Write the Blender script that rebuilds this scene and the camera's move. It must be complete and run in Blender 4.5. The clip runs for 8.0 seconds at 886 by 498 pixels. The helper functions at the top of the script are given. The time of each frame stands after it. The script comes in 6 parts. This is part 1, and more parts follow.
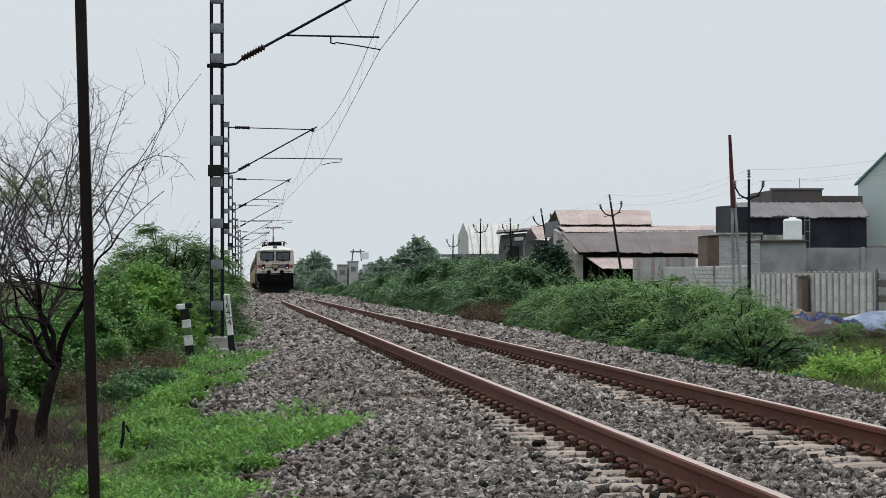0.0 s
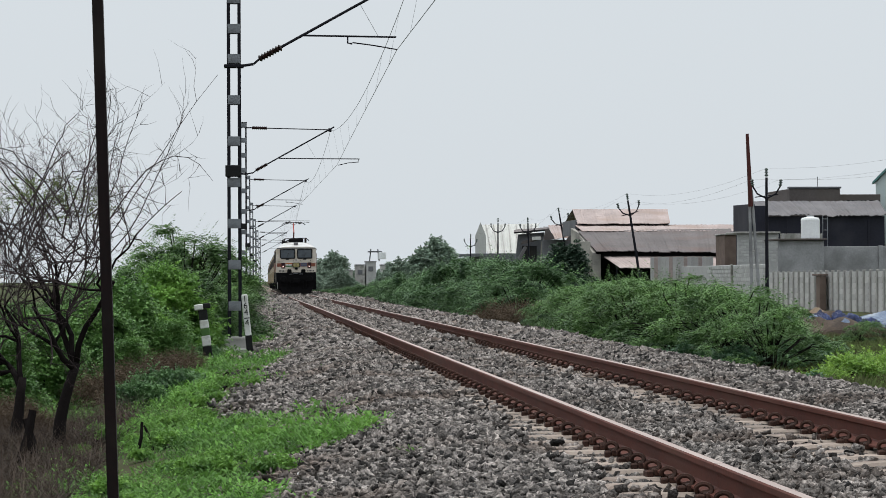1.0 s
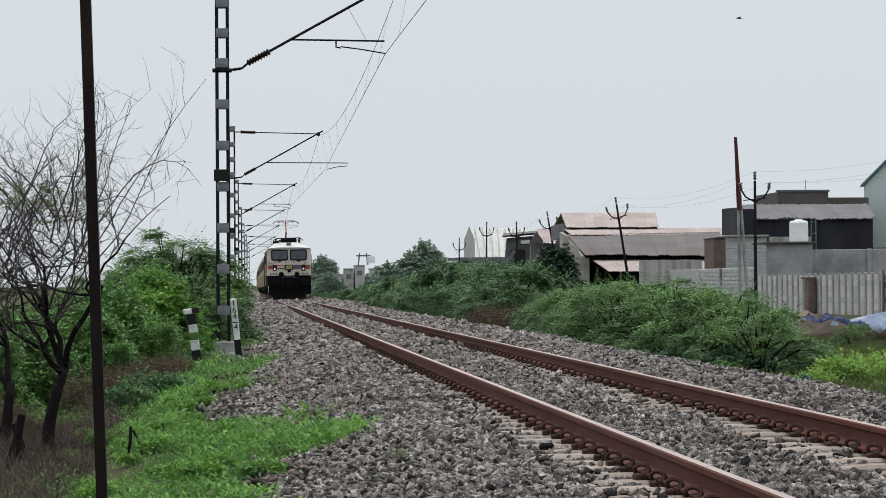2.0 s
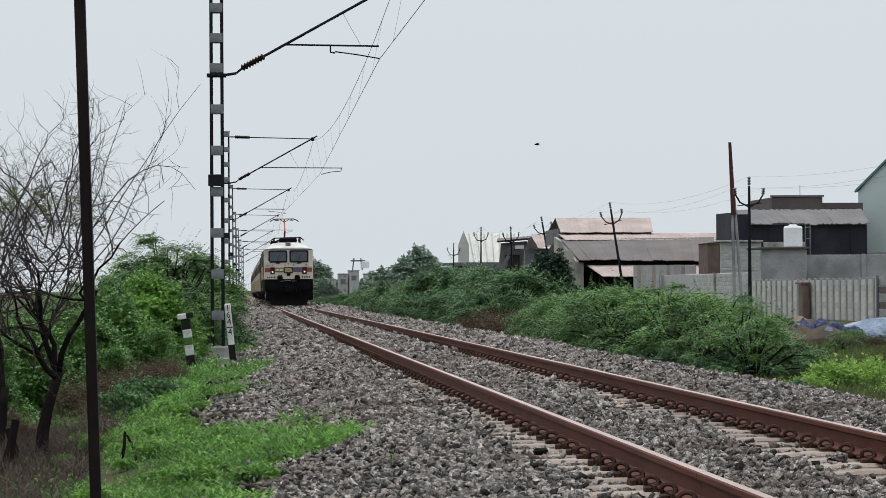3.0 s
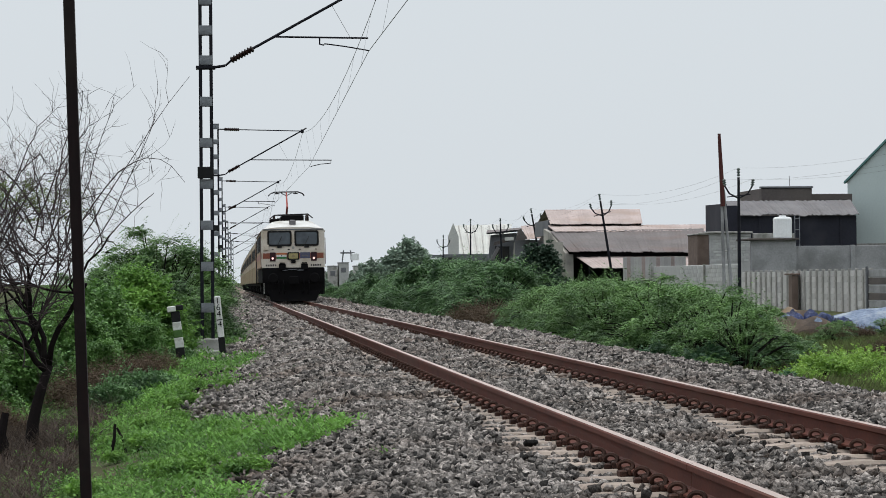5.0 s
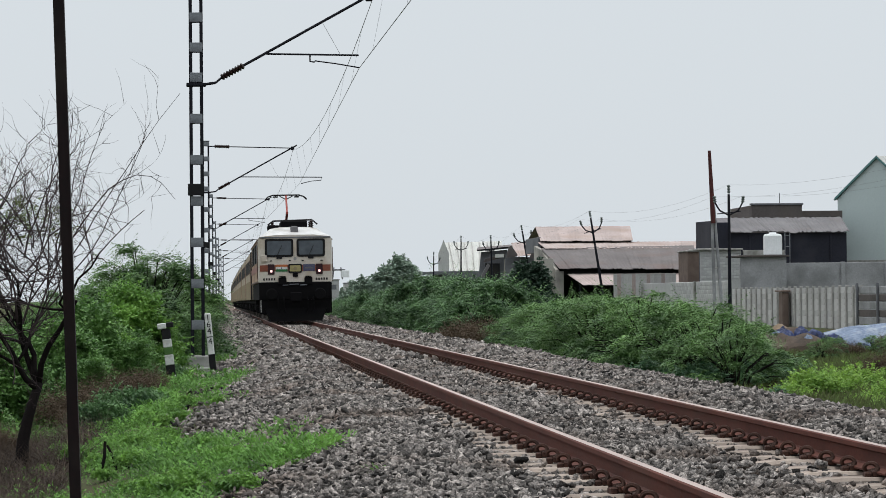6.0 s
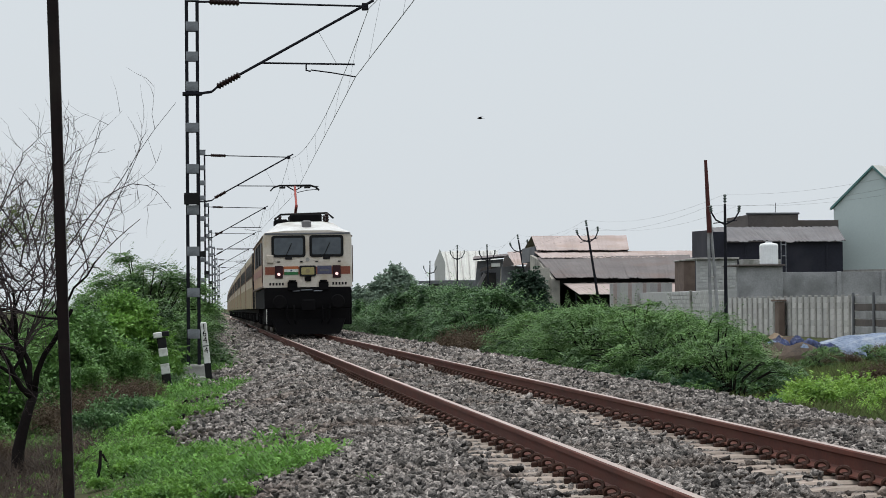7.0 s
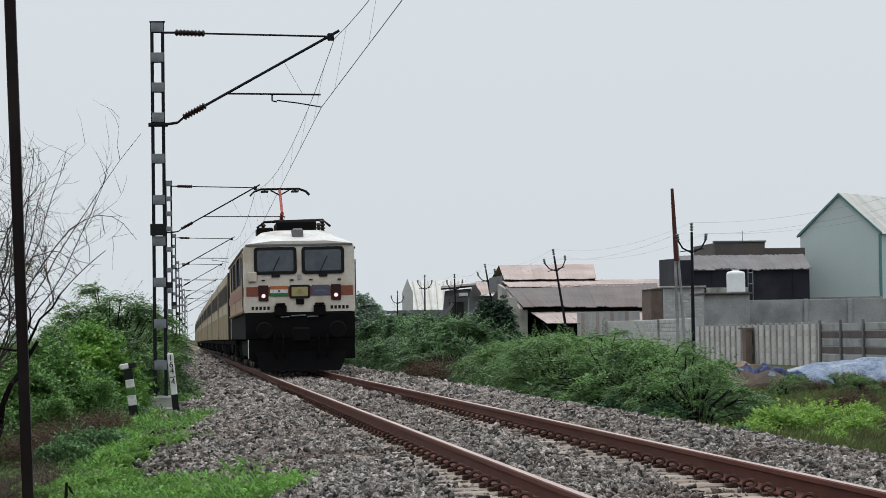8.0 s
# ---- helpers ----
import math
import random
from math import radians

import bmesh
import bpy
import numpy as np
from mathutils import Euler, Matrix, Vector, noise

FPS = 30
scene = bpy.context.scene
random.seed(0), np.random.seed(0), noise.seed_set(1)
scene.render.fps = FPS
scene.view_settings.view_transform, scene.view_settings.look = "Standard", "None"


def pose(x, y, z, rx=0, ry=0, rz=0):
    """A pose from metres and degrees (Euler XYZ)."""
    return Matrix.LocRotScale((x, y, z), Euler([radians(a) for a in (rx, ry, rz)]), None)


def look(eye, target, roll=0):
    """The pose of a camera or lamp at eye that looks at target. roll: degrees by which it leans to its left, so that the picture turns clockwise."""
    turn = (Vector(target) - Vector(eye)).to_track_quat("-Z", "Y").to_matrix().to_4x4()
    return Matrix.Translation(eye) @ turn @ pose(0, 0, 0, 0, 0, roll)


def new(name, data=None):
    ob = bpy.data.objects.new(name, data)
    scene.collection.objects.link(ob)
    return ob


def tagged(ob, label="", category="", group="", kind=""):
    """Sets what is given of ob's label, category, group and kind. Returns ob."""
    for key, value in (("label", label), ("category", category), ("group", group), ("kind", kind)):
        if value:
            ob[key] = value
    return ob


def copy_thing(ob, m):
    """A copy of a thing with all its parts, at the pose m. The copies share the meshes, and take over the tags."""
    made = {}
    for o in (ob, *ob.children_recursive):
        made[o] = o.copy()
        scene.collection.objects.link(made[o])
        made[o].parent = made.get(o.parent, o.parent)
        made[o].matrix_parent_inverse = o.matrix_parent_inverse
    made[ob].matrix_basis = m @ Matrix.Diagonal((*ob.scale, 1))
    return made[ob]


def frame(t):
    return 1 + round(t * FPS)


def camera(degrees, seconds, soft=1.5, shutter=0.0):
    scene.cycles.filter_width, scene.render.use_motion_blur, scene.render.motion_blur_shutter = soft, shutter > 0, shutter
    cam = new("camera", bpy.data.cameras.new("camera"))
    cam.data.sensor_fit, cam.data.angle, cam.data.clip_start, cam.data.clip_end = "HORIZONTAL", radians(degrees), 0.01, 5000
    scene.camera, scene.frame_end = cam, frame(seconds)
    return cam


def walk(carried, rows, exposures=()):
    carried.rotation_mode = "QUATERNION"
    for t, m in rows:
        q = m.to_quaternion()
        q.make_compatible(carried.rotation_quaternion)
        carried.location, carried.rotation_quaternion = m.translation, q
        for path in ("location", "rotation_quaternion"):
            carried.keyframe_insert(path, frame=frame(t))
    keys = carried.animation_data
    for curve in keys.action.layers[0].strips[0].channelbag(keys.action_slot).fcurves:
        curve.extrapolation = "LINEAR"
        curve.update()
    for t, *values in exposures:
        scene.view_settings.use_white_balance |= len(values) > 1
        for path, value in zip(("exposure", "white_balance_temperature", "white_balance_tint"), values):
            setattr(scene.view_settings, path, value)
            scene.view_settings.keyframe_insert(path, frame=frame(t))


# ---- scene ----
cam = camera(19.35, 8.0, soft=0.8)
PATH = [
    (0.0, pose(-3.457, 0, 1.014, 90.667, 0.103, -4.721)),
    (0.5, pose(-3.457, 0, 1.014, 90.755, 0.269, -4.276)),
    (1.0, pose(-3.457, 0, 1.014, 90.662, 0.269, -4.333)),
    (1.5, pose(-3.457, 0, 1.014, 90.603, 0.355, -4.235)),
    (2.0, pose(-3.457, 0, 1.014, 90.746, 0.386, -4.580)),
    (3.3, pose(-3.457, 0, 1.014, 90.859, 0.350, -4.718)),
    (3.5, pose(-3.457, 0, 1.014, 90.661, 0.307, -4.715)),
    (4.0, pose(-3.457, 0, 1.014, 90.630, 0.368, -4.854)),
    (5.3, pose(-3.457, 0, 1.014, 90.738, 0.528, -4.924)),
    (5.5, pose(-3.457, 0, 1.014, 90.974, 0.616, -4.886)),
    (6.0, pose(-3.457, 0, 1.014, 91.050, 0.511, -5.143)),
    (6.5, pose(-3.457, 0, 1.014, 91.094, 0.547, -4.979)),
    (7.0, pose(-3.452, 0, 1.014, 91.251, 0.476, -5.226)),
    (7.5, pose(-3.443, 0, 1.014, 91.555, 0.684, -5.857)),
    (8.0, pose(-3.435, 0, 1.014, 91.897, 0.791, -5.933)),
]
walk(cam, PATH)

# ---------- world, sun, exposure ----------
scene.view_settings.exposure = 0.0
world = bpy.data.worlds.new("overcast_sky")
scene.world = world
world.use_nodes = True
wn, wl = world.node_tree.nodes, world.node_tree.links
sky = wn.new("ShaderNodeTexSky")
sky.sky_type, sky.sun_disc = "NISHITA", False
sky.sun_elevation, sky.sun_rotation = radians(74), radians(-22)
sky.air_density, sky.dust_density, sky.ozone_density = 1.0, 6.0, 1.0
sky_dim = wn.new("ShaderNodeVectorMath")
sky_dim.operation = "SCALE"
sky_dim.inputs[3].default_value = 0.1
cloud = wn.new("ShaderNodeMix")
cloud.data_type = "RGBA"
cloud.inputs[0].default_value = 0.93
cloud.inputs[7].default_value = (0.705, 0.76, 0.805, 1)
wl.new(sky.outputs[0], sky_dim.inputs[0])
wl.new(sky_dim.outputs[0], cloud.inputs[6])
# an overcast sky is brighter overhead than at the horizon
dome = wn.new("ShaderNodeTexCoord")
split = wn.new("ShaderNodeSeparateXYZ")
lift = wn.new("ShaderNodeMapRange")
lift.inputs[1].default_value, lift.inputs[2].default_value = 0.22, 1.0
lift.inputs[3].default_value, lift.inputs[4].default_value = 1.0, 2.6
brighter = wn.new("ShaderNodeVectorMath")
brighter.operation = "SCALE"
wl.new(dome.outputs["Generated"], split.inputs[0])
wl.new(split.outputs[2], lift.inputs[0])
wl.new(cloud.outputs[2], brighter.inputs[0])
wl.new(lift.outputs[0], brighter.inputs[3])
wl.new(brighter.outputs[0], wn["Background"].inputs[0])
wn["Background"].inputs[1].default_value = 1.0
sun = new("sun", bpy.data.lights.new("sun", "SUN"))
sun.data.energy, sun.data.angle, sun.data.color = 1.5, radians(10), (1.0, 0.96, 0.9)
sun.matrix_world = look((0, 0, 50), (5.5, -13.5, 0))

# ---------- materials ----------
def mat(name, a, b=None, rough=0.7, metal=0.0, scale=3.0, fine=40.0, bump=0.2, depth=0.01, spread=0.0, island=False,
        through_light=0.0, stain=None, stain_scale=0.6, stretch=(1, 1, 1), spec=0.2):
    """A surface of two colours mixed at two scales, with fine relief, stains and a spread from piece to piece."""
    m = bpy.data.materials.new(name)
    m.use_nodes = True
    n, l = m.node_tree.nodes, m.node_tree.links
    bsdf = n["Principled BSDF"]
    b = b or tuple(c * 0.7 for c in a[:3]) + (1,)
    tc = n.new("ShaderNodeTexCoord")
    mp = n.new("ShaderNodeMapping")
    mp.inputs["Scale"].default_value = stretch
    l.new(tc.outputs["Object"], mp.inputs[0])
    n1 = n.new("ShaderNodeTexNoise")
    n1.inputs["Scale"].default_value, n1.inputs["Detail"].default_value = scale, 4
    n2 = n.new("ShaderNodeTexNoise")
    n2.inputs["Scale"].default_value, n2.inputs["Detail"].default_value = fine, 3
    for t in (n1, n2):
        l.new(mp.outputs[0], t.inputs["Vector"])
    add = n.new("ShaderNodeMath")
    add.operation = "MULTIPLY_ADD"
    add.inputs[1].default_value = 0.45
    l.new(n2.outputs[0], add.inputs[0])
    half = n.new("ShaderNodeMath")
    half.operation = "MULTIPLY"
    half.inputs[1].default_value = 0.55
    l.new(n1.outputs[0], half.inputs[0])
    l.new(half.outputs[0], add.inputs[2])
    ramp = n.new("ShaderNodeMapRange")
    ramp.inputs[1].default_value, ramp.inputs[2].default_value = 0.36, 0.64
    l.new(add.outputs[0], ramp.inputs[0])
    mix = n.new("ShaderNodeMix")
    mix.data_type = "RGBA"
    mix.inputs[6].default_value, mix.inputs[7].default_value = a, b
    l.new(ramp.outputs[0], mix.inputs[0])
    out = mix.outputs[2]
    if stain:
        n3 = n.new("ShaderNodeTexNoise")
        n3.inputs["Scale"].default_value, n3.inputs["Detail"].default_value = stain_scale, 6
        l.new(mp.outputs[0], n3.inputs["Vector"])
        r3 = n.new("ShaderNodeMapRange")
        r3.inputs[1].default_value, r3.inputs[2].default_value = 0.5, 0.68
        r3.inputs[4].default_value = 0.85
        l.new(n3.outputs[0], r3.inputs[0])
        m3 = n.new("ShaderNodeMix")
        m3.data_type = "RGBA"
        m3.inputs[7].default_value = stain
        l.new(r3.outputs[0], m3.inputs[0])
        l.new(out, m3.inputs[6])
        out = m3.outputs[2]
    if spread:
        hsv = n.new("ShaderNodeHueSaturation")
        src = n.new("ShaderNodeNewGeometry" if island else "ShaderNodeObjectInfo")
        rnd = src.outputs["Random Per Island" if island else "Random"]
        mr = n.new("ShaderNodeMapRange")
        mr.inputs[3].default_value, mr.inputs[4].default_value = 1 - spread, 1 + spread * (1.5 if spread > 0.6 else 1)
        l.new(rnd, mr.inputs[0])
        l.new(mr.outputs[0], hsv.inputs["Value"])
        l.new(out, hsv.inputs["Color"])
        out = hsv.outputs[0]
    l.new(out, bsdf.inputs["Base Color"])
    bsdf.inputs["Roughness"].default_value = rough
    bsdf.inputs["Metallic"].default_value = metal
    bsdf.inputs["Specular IOR Level"].default_value = spec
    if bump:
        bp = n.new("ShaderNodeBump")
        bp.inputs["Strength"].default_value, bp.inputs["Distance"].default_value = bump, depth
        l.new(n2.outputs[0], bp.inputs["Height"])
        l.new(bp.outputs[0], bsdf.inputs["Normal"])
    if through_light:
        tr = n.new("ShaderNodeBsdfTranslucent")
        l.new(out, tr.inputs[0])
        ms = n.new("ShaderNodeMixShader")
        ms.inputs[0].default_value = through_light
        l.new(bsdf.outputs[0], ms.inputs[1])
        l.new(tr.outputs[0], ms.inputs[2])
        l.new(ms.outputs[0], n["Material Output"].inputs[0])
    return m


def glow(name, colour, power):
    m = bpy.data.materials.new(name)
    m.use_nodes = True
    b = m.node_tree.nodes["Principled BSDF"]
    b.inputs["Base Color"].default_value = colour
    b.inputs["Emission Color"].default_value, b.inputs["Emission Strength"].default_value = colour, power
    return m


# near-black second tone and wide spread stand in for shaded stone facets
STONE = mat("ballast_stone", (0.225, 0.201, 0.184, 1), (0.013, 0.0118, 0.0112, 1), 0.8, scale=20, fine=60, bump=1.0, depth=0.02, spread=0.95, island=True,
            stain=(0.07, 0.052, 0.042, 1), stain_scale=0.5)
RAIL_SIDE = mat("rusted_rail_side", (0.1, 0.028, 0.017, 1), (0.058, 0.017, 0.011, 1), 0.75, 0.1, 2, 50, 0.25, 0.003, stain=(0.085, 0.034, 0.022, 1), spec=0.2)
RAIL_TOP = mat("worn_rail_head", (0.46, 0.35, 0.3, 1), (0.33, 0.225, 0.185, 1), 0.34, 0.6, 1, 30, 0.05, stretch=(4, 0.4, 4))
CLIP = mat("rusted_clip", (0.06, 0.028, 0.02, 1), (0.03, 0.016, 0.012, 1), 0.8, 0.1, 20, 80, 0.2, 0.002, spread=0.3)
SLEEPER = mat("dusty_concrete_sleeper", (0.32, 0.265, 0.225, 1), (0.22, 0.18, 0.15, 1), 0.9, scale=2, fine=45, bump=0.25, spread=0.2,
              stain=(0.16, 0.12, 0.1, 1), stain_scale=3)
CONCRETE = mat("weathered_concrete", (0.36, 0.35, 0.33, 1), (0.25, 0.24, 0.23, 1), 0.9, scale=1.5, fine=30, bump=0.25, stain=(0.14, 0.14, 0.12, 1), stain_scale=1.2)
PLASTER = mat("grey_cement_plaster", (0.3, 0.3, 0.305, 1), (0.215, 0.215, 0.22, 1), 0.95, scale=0.6, fine=8, bump=0.2, stain=(0.12, 0.12, 0.12, 1), stain_scale=0.4)
BLOCK = mat("concrete_block", (0.42, 0.42, 0.41, 1), (0.33, 0.33, 0.32, 1), 0.95, scale=1.2, fine=20, bump=0.2, spread=0.12)
PANEL = mat("precast_wall_panel", (0.46, 0.45, 0.435, 1), (0.34, 0.33, 0.32, 1), 0.95, scale=0.8, fine=15, bump=0.2, spread=0.14, stain=(0.24, 0.22, 0.2, 1))
BRICK = mat("brown_brick_wall", (0.16, 0.12, 0.1, 1), (0.11, 0.08, 0.068, 1), 0.95, scale=2, fine=25, bump=0.3)
GALV = mat("galvanised_steel", (0.22, 0.23, 0.25, 1), (0.13, 0.14, 0.15, 1), 0.6, 0.35, 3, 40, 0.1, 0.002, stain=(0.09, 0.09, 0.1, 1), stain_scale=2)
DARK_STEEL = mat("dark_painted_steel", (0.013, 0.013, 0.018, 1), (0.008, 0.008, 0.011, 1), 0.7, 0.0, 4, 40, 0.1, 0.002, spec=0.1)
POST_STEEL = mat("brown_painted_post", (0.011, 0.0048, 0.005, 1), (0.006, 0.004, 0.004, 1), 0.6, 0.15, 6, 60, 0.2, 0.002, stain=(0.02, 0.016, 0.013, 1), stain_scale=4, spec=0.15)
RED_POLE = mat("oxide_red_pole", (0.085, 0.025, 0.022, 1), (0.05, 0.017, 0.016, 1), 0.75, 0.1, 3, 30, 0.1)
INSUL = mat("brown_porcelain", (0.022, 0.011, 0.009, 1), (0.015, 0.008, 0.007, 1), 0.25, 0, 10, 60, 0.05)
POLE_INSUL = mat("dull_green_glazed_insulator", (0.1, 0.125, 0.115, 1), (0.05, 0.065, 0.06, 1), 0.4, 0, 10, 60, 0.05)
WIRE = mat("grey_wire", (0.16, 0.16, 0.17, 1), (0.1, 0.1, 0.1, 1), 0.5, 0.4, 5, 50, 0)
WHITE = mat("weathered_white_paint", (0.62, 0.62, 0.6, 1), (0.48, 0.48, 0.45, 1), 0.7, scale=6, fine=40, bump=0.1, stain=(0.3, 0.29, 0.25, 1), stain_scale=5)
# real black paint, and also slabs that stand in for shade in openings
BLACK = mat("black_paint_and_shade", (0.006, 0.006, 0.0065, 1), (0.01, 0.01, 0.01, 1), 0.7, scale=6, fine=40, bump=0.1)
CREAM = mat("cream_train_paint", (0.56, 0.51, 0.45, 1), (0.45, 0.4, 0.34, 1), 0.45, scale=1.2, fine=14, bump=0.04, stain=(0.36, 0.29, 0.21, 1), stain_scale=1.1)
COACH_CREAM = mat("dusty_cream_coach_paint", (0.4, 0.345, 0.26, 1), (0.29, 0.245, 0.18, 1), 0.8, scale=0.8, fine=10, bump=0.05, stain=(0.22, 0.17, 0.12, 1), stain_scale=0.7)
ORANGE = mat("faded_orange_band", (0.215, 0.07, 0.042, 1), (0.155, 0.05, 0.034, 1), 0.5, scale=2, fine=14, bump=0.04)
BEIGE = mat("dusty_beige_side", (0.36, 0.25, 0.17, 1), (0.26, 0.175, 0.12, 1), 0.75, scale=1, fine=12, bump=0.06, stain=(0.18, 0.12, 0.08, 1), stain_scale=0.8)
OLIVE = mat("khaki_coach_paint", (0.25, 0.2, 0.115, 1), (0.17, 0.135, 0.08, 1), 0.9, scale=0.7, fine=10, bump=0.05, stain=(0.15, 0.12, 0.07, 1), stain_scale=0.6)
MAROON = mat("brown_window_band", (0.17, 0.105, 0.07, 1), (0.115, 0.07, 0.05, 1), 0.9, scale=0.7, fine=10, bump=0.05)
ROOF_WHITE = mat("dusty_white_roof", (0.56, 0.56, 0.55, 1), (0.4, 0.39, 0.375, 1), 0.6, scale=1.5, fine=14, bump=0.06, stain=(0.3, 0.28, 0.25, 1), stain_scale=1.0)
SOOT = mat("grimy_black_underframe", (0.003, 0.0028, 0.0036, 1), (0.0055, 0.005, 0.005, 1), 0.85, 0.0, 3, 30, 0.2, 0.004, spec=0.08)
GLASS = mat("dark_cab_glass", (0.035, 0.045, 0.055, 1), (0.06, 0.072, 0.085, 1), 0.12, 0, 1.5, 4, 0, spec=0.5)
RUBBER = mat("window_rubber", (0.006, 0.006, 0.007, 1), (0.01, 0.01, 0.01, 1), 0.8, scale=5, bump=0.05)
STEEL = mat("bare_wheel_steel", (0.2, 0.18, 0.16, 1), (0.1, 0.085, 0.075, 1), 0.5, 0.6, 5, 40, 0.1)
HOUSING = mat("dark_maroon_housing", (0.035, 0.01, 0.013, 1), (0.02, 0.007, 0.009, 1), 0.6, scale=6, fine=40, bump=0.05)
YELLOW = mat("faded_yellow_plate", (0.33, 0.29, 0.12, 1), (0.25, 0.21, 0.1, 1), 0.5, scale=8, fine=30, bump=0.05)
BLUE_PLATE = mat("blue_plate", (0.05, 0.052, 0.1, 1), (0.09, 0.09, 0.13, 1), 0.5, scale=8, fine=30, bump=0.05)
GREEN_PLATE = mat("green_stripe", (0.03, 0.14, 0.05, 1), (0.025, 0.11, 0.04, 1), 0.5, scale=8, bump=0.03)
SAFFRON = mat("saffron_stripe", (0.4, 0.13, 0.05, 1), (0.33, 0.1, 0.04, 1), 0.5, scale=8, bump=0.03)
PANTO_RED = mat("red_pantograph_arm", (0.3, 0.05, 0.035, 1), (0.2, 0.035, 0.03, 1), 0.5, 0.1, 8, 40, 0.05)
LAMP = glow("headlamp_glow", (1.0, 0.6, 0.58, 1), 0.9)
SHEET = mat("rusty_brown_roof_sheet", (0.145, 0.13, 0.128, 1), (0.1, 0.088, 0.087, 1), 0.9, 0.0, 0.35, 5, 0.15, 0.02, stain=(0.13, 0.095, 0.085, 1), stain_scale=0.25, spread=0.05)
SHEET_PINK = mat("faded_pinkish_roof_sheet", (0.38, 0.31, 0.29, 1), (0.27, 0.22, 0.205, 1), 0.75, 0.1, 0.4, 5, 0.1, 0.02, stain=(0.28, 0.21, 0.18, 1), stain_scale=0.3, spread=0.05)
SHEET_DARK = mat("dark_grey_sheet", (0.021, 0.022, 0.032, 1), (0.014, 0.014, 0.021, 1), 0.7, 0.1, 0.4, 5, 0.1, 0.02, stain=(0.034, 0.034, 0.042, 1), stain_scale=0.3)
SHEET_GREY = mat("grey_roof_sheet", (0.15, 0.142, 0.145, 1), (0.095, 0.09, 0.095, 1), 0.75, 0.1, 0.4, 5, 0.1, 0.02, stain=(0.11, 0.1, 0.1, 1), stain_scale=0.3, spread=0.05)
SHEET_WHITE = mat("off_white_sheet", (0.46, 0.46, 0.43, 1), (0.37, 0.37, 0.35, 1), 0.65, 0.1, 0.4, 5, 0.05, 0.02, spread=0.1)
PALE_GREEN = mat("pale_grey_green_cladding", (0.44, 0.5, 0.49, 1), (0.4, 0.455, 0.45, 1), 0.6, 0.05, 0.3, 6, 0.04, 0.01)
OLD_BROWN = mat("sooty_brown_wall", (0.105, 0.092, 0.088, 1), (0.07, 0.06, 0.058, 1), 0.95, scale=0.5, fine=6, bump=0.1, stain=(0.1, 0.085, 0.075, 1), stain_scale=0.3)
# matte dark panels that stand in for the shade inside windows and openings
SHADE_PANEL = mat("matte_dark_shade_panel", (0.02, 0.021, 0.024, 1), (0.035, 0.033, 0.03, 1), 0.7, scale=1, fine=6, bump=0, spec=0.1)
TEAL = mat("teal_trim", (0.1, 0.21, 0.2, 1), (0.08, 0.17, 0.165, 1), 0.6, 0, 1, 6, 0)
BEIGE_WALL = mat("stained_beige_wall", (0.37, 0.35, 0.31, 1), (0.27, 0.26, 0.23, 1), 0.95, scale=0.5, fine=6, bump=0.1, stain=(0.16, 0.15, 0.14, 1), stain_scale=0.35)
SHED_GREY = mat("dull_grey_wall", (0.15, 0.155, 0.165, 1), (0.11, 0.11, 0.12, 1), 0.9, scale=0.4, fine=6, bump=0.1, stain=(0.08, 0.08, 0.085, 1), stain_scale=0.3)
TANK = mat("white_plastic_tank", (0.74, 0.75, 0.75, 1), (0.64, 0.65, 0.65, 1), 0.5, scale=1, fine=8, bump=0)
TARP = mat("blue_grey_tarpaulin", (0.18, 0.225, 0.3, 1), (0.075, 0.105, 0.17, 1), 0.6, scale=2.5, fine=9, bump=0.9, depth=0.06, stain=(0.27, 0.3, 0.33, 1), stain_scale=2.0)
BAG = mat("dark_blue_plastic_bag", (0.035, 0.05, 0.13, 1), (0.015, 0.016, 0.03, 1), 0.5, scale=4, fine=14, bump=0.5, depth=0.02, spread=0.5)
DIRT_HEAP = mat("tan_soil_heap", (0.2, 0.145, 0.1, 1), (0.13, 0.1, 0.07, 1), 0.95, scale=2, fine=14, bump=0.5, depth=0.03)
BARK = mat("dark_bark", (0.014, 0.011, 0.0105, 1), (0.008, 0.0065, 0.0065, 1), 0.95, scale=6, fine=60, bump=0.5, depth=0.01, spec=0.05)
TWIG = mat("grey_brown_twigs", (0.055, 0.04, 0.04, 1), (0.028, 0.02, 0.021, 1), 0.9, scale=5, fine=40, bump=0.1)
DRY = mat("dry_brown_scrub", (0.1, 0.072, 0.048, 1), (0.055, 0.04, 0.028, 1), 0.9, scale=3, fine=30, bump=0, spread=0.35, island=True, through_light=0.2)
LITTER = mat("dark_dry_litter", (0.09, 0.066, 0.05, 1), (0.03, 0.023, 0.018, 1), 0.9, scale=2, fine=20, bump=0, spread=0.5, island=True, through_light=0.1)
# LEAF and LEAF_MID: near-black second green stands in for shade between fronds
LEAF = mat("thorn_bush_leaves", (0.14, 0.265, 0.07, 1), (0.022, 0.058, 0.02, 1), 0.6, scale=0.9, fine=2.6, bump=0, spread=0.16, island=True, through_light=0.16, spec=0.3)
LEAF_DARK = mat("dark_tree_leaves", (0.032, 0.06, 0.036, 1), (0.02, 0.042, 0.026, 1), 0.6, scale=1.5, fine=7, bump=0, spread=0.25, island=True, through_light=0.22, spec=0.3)
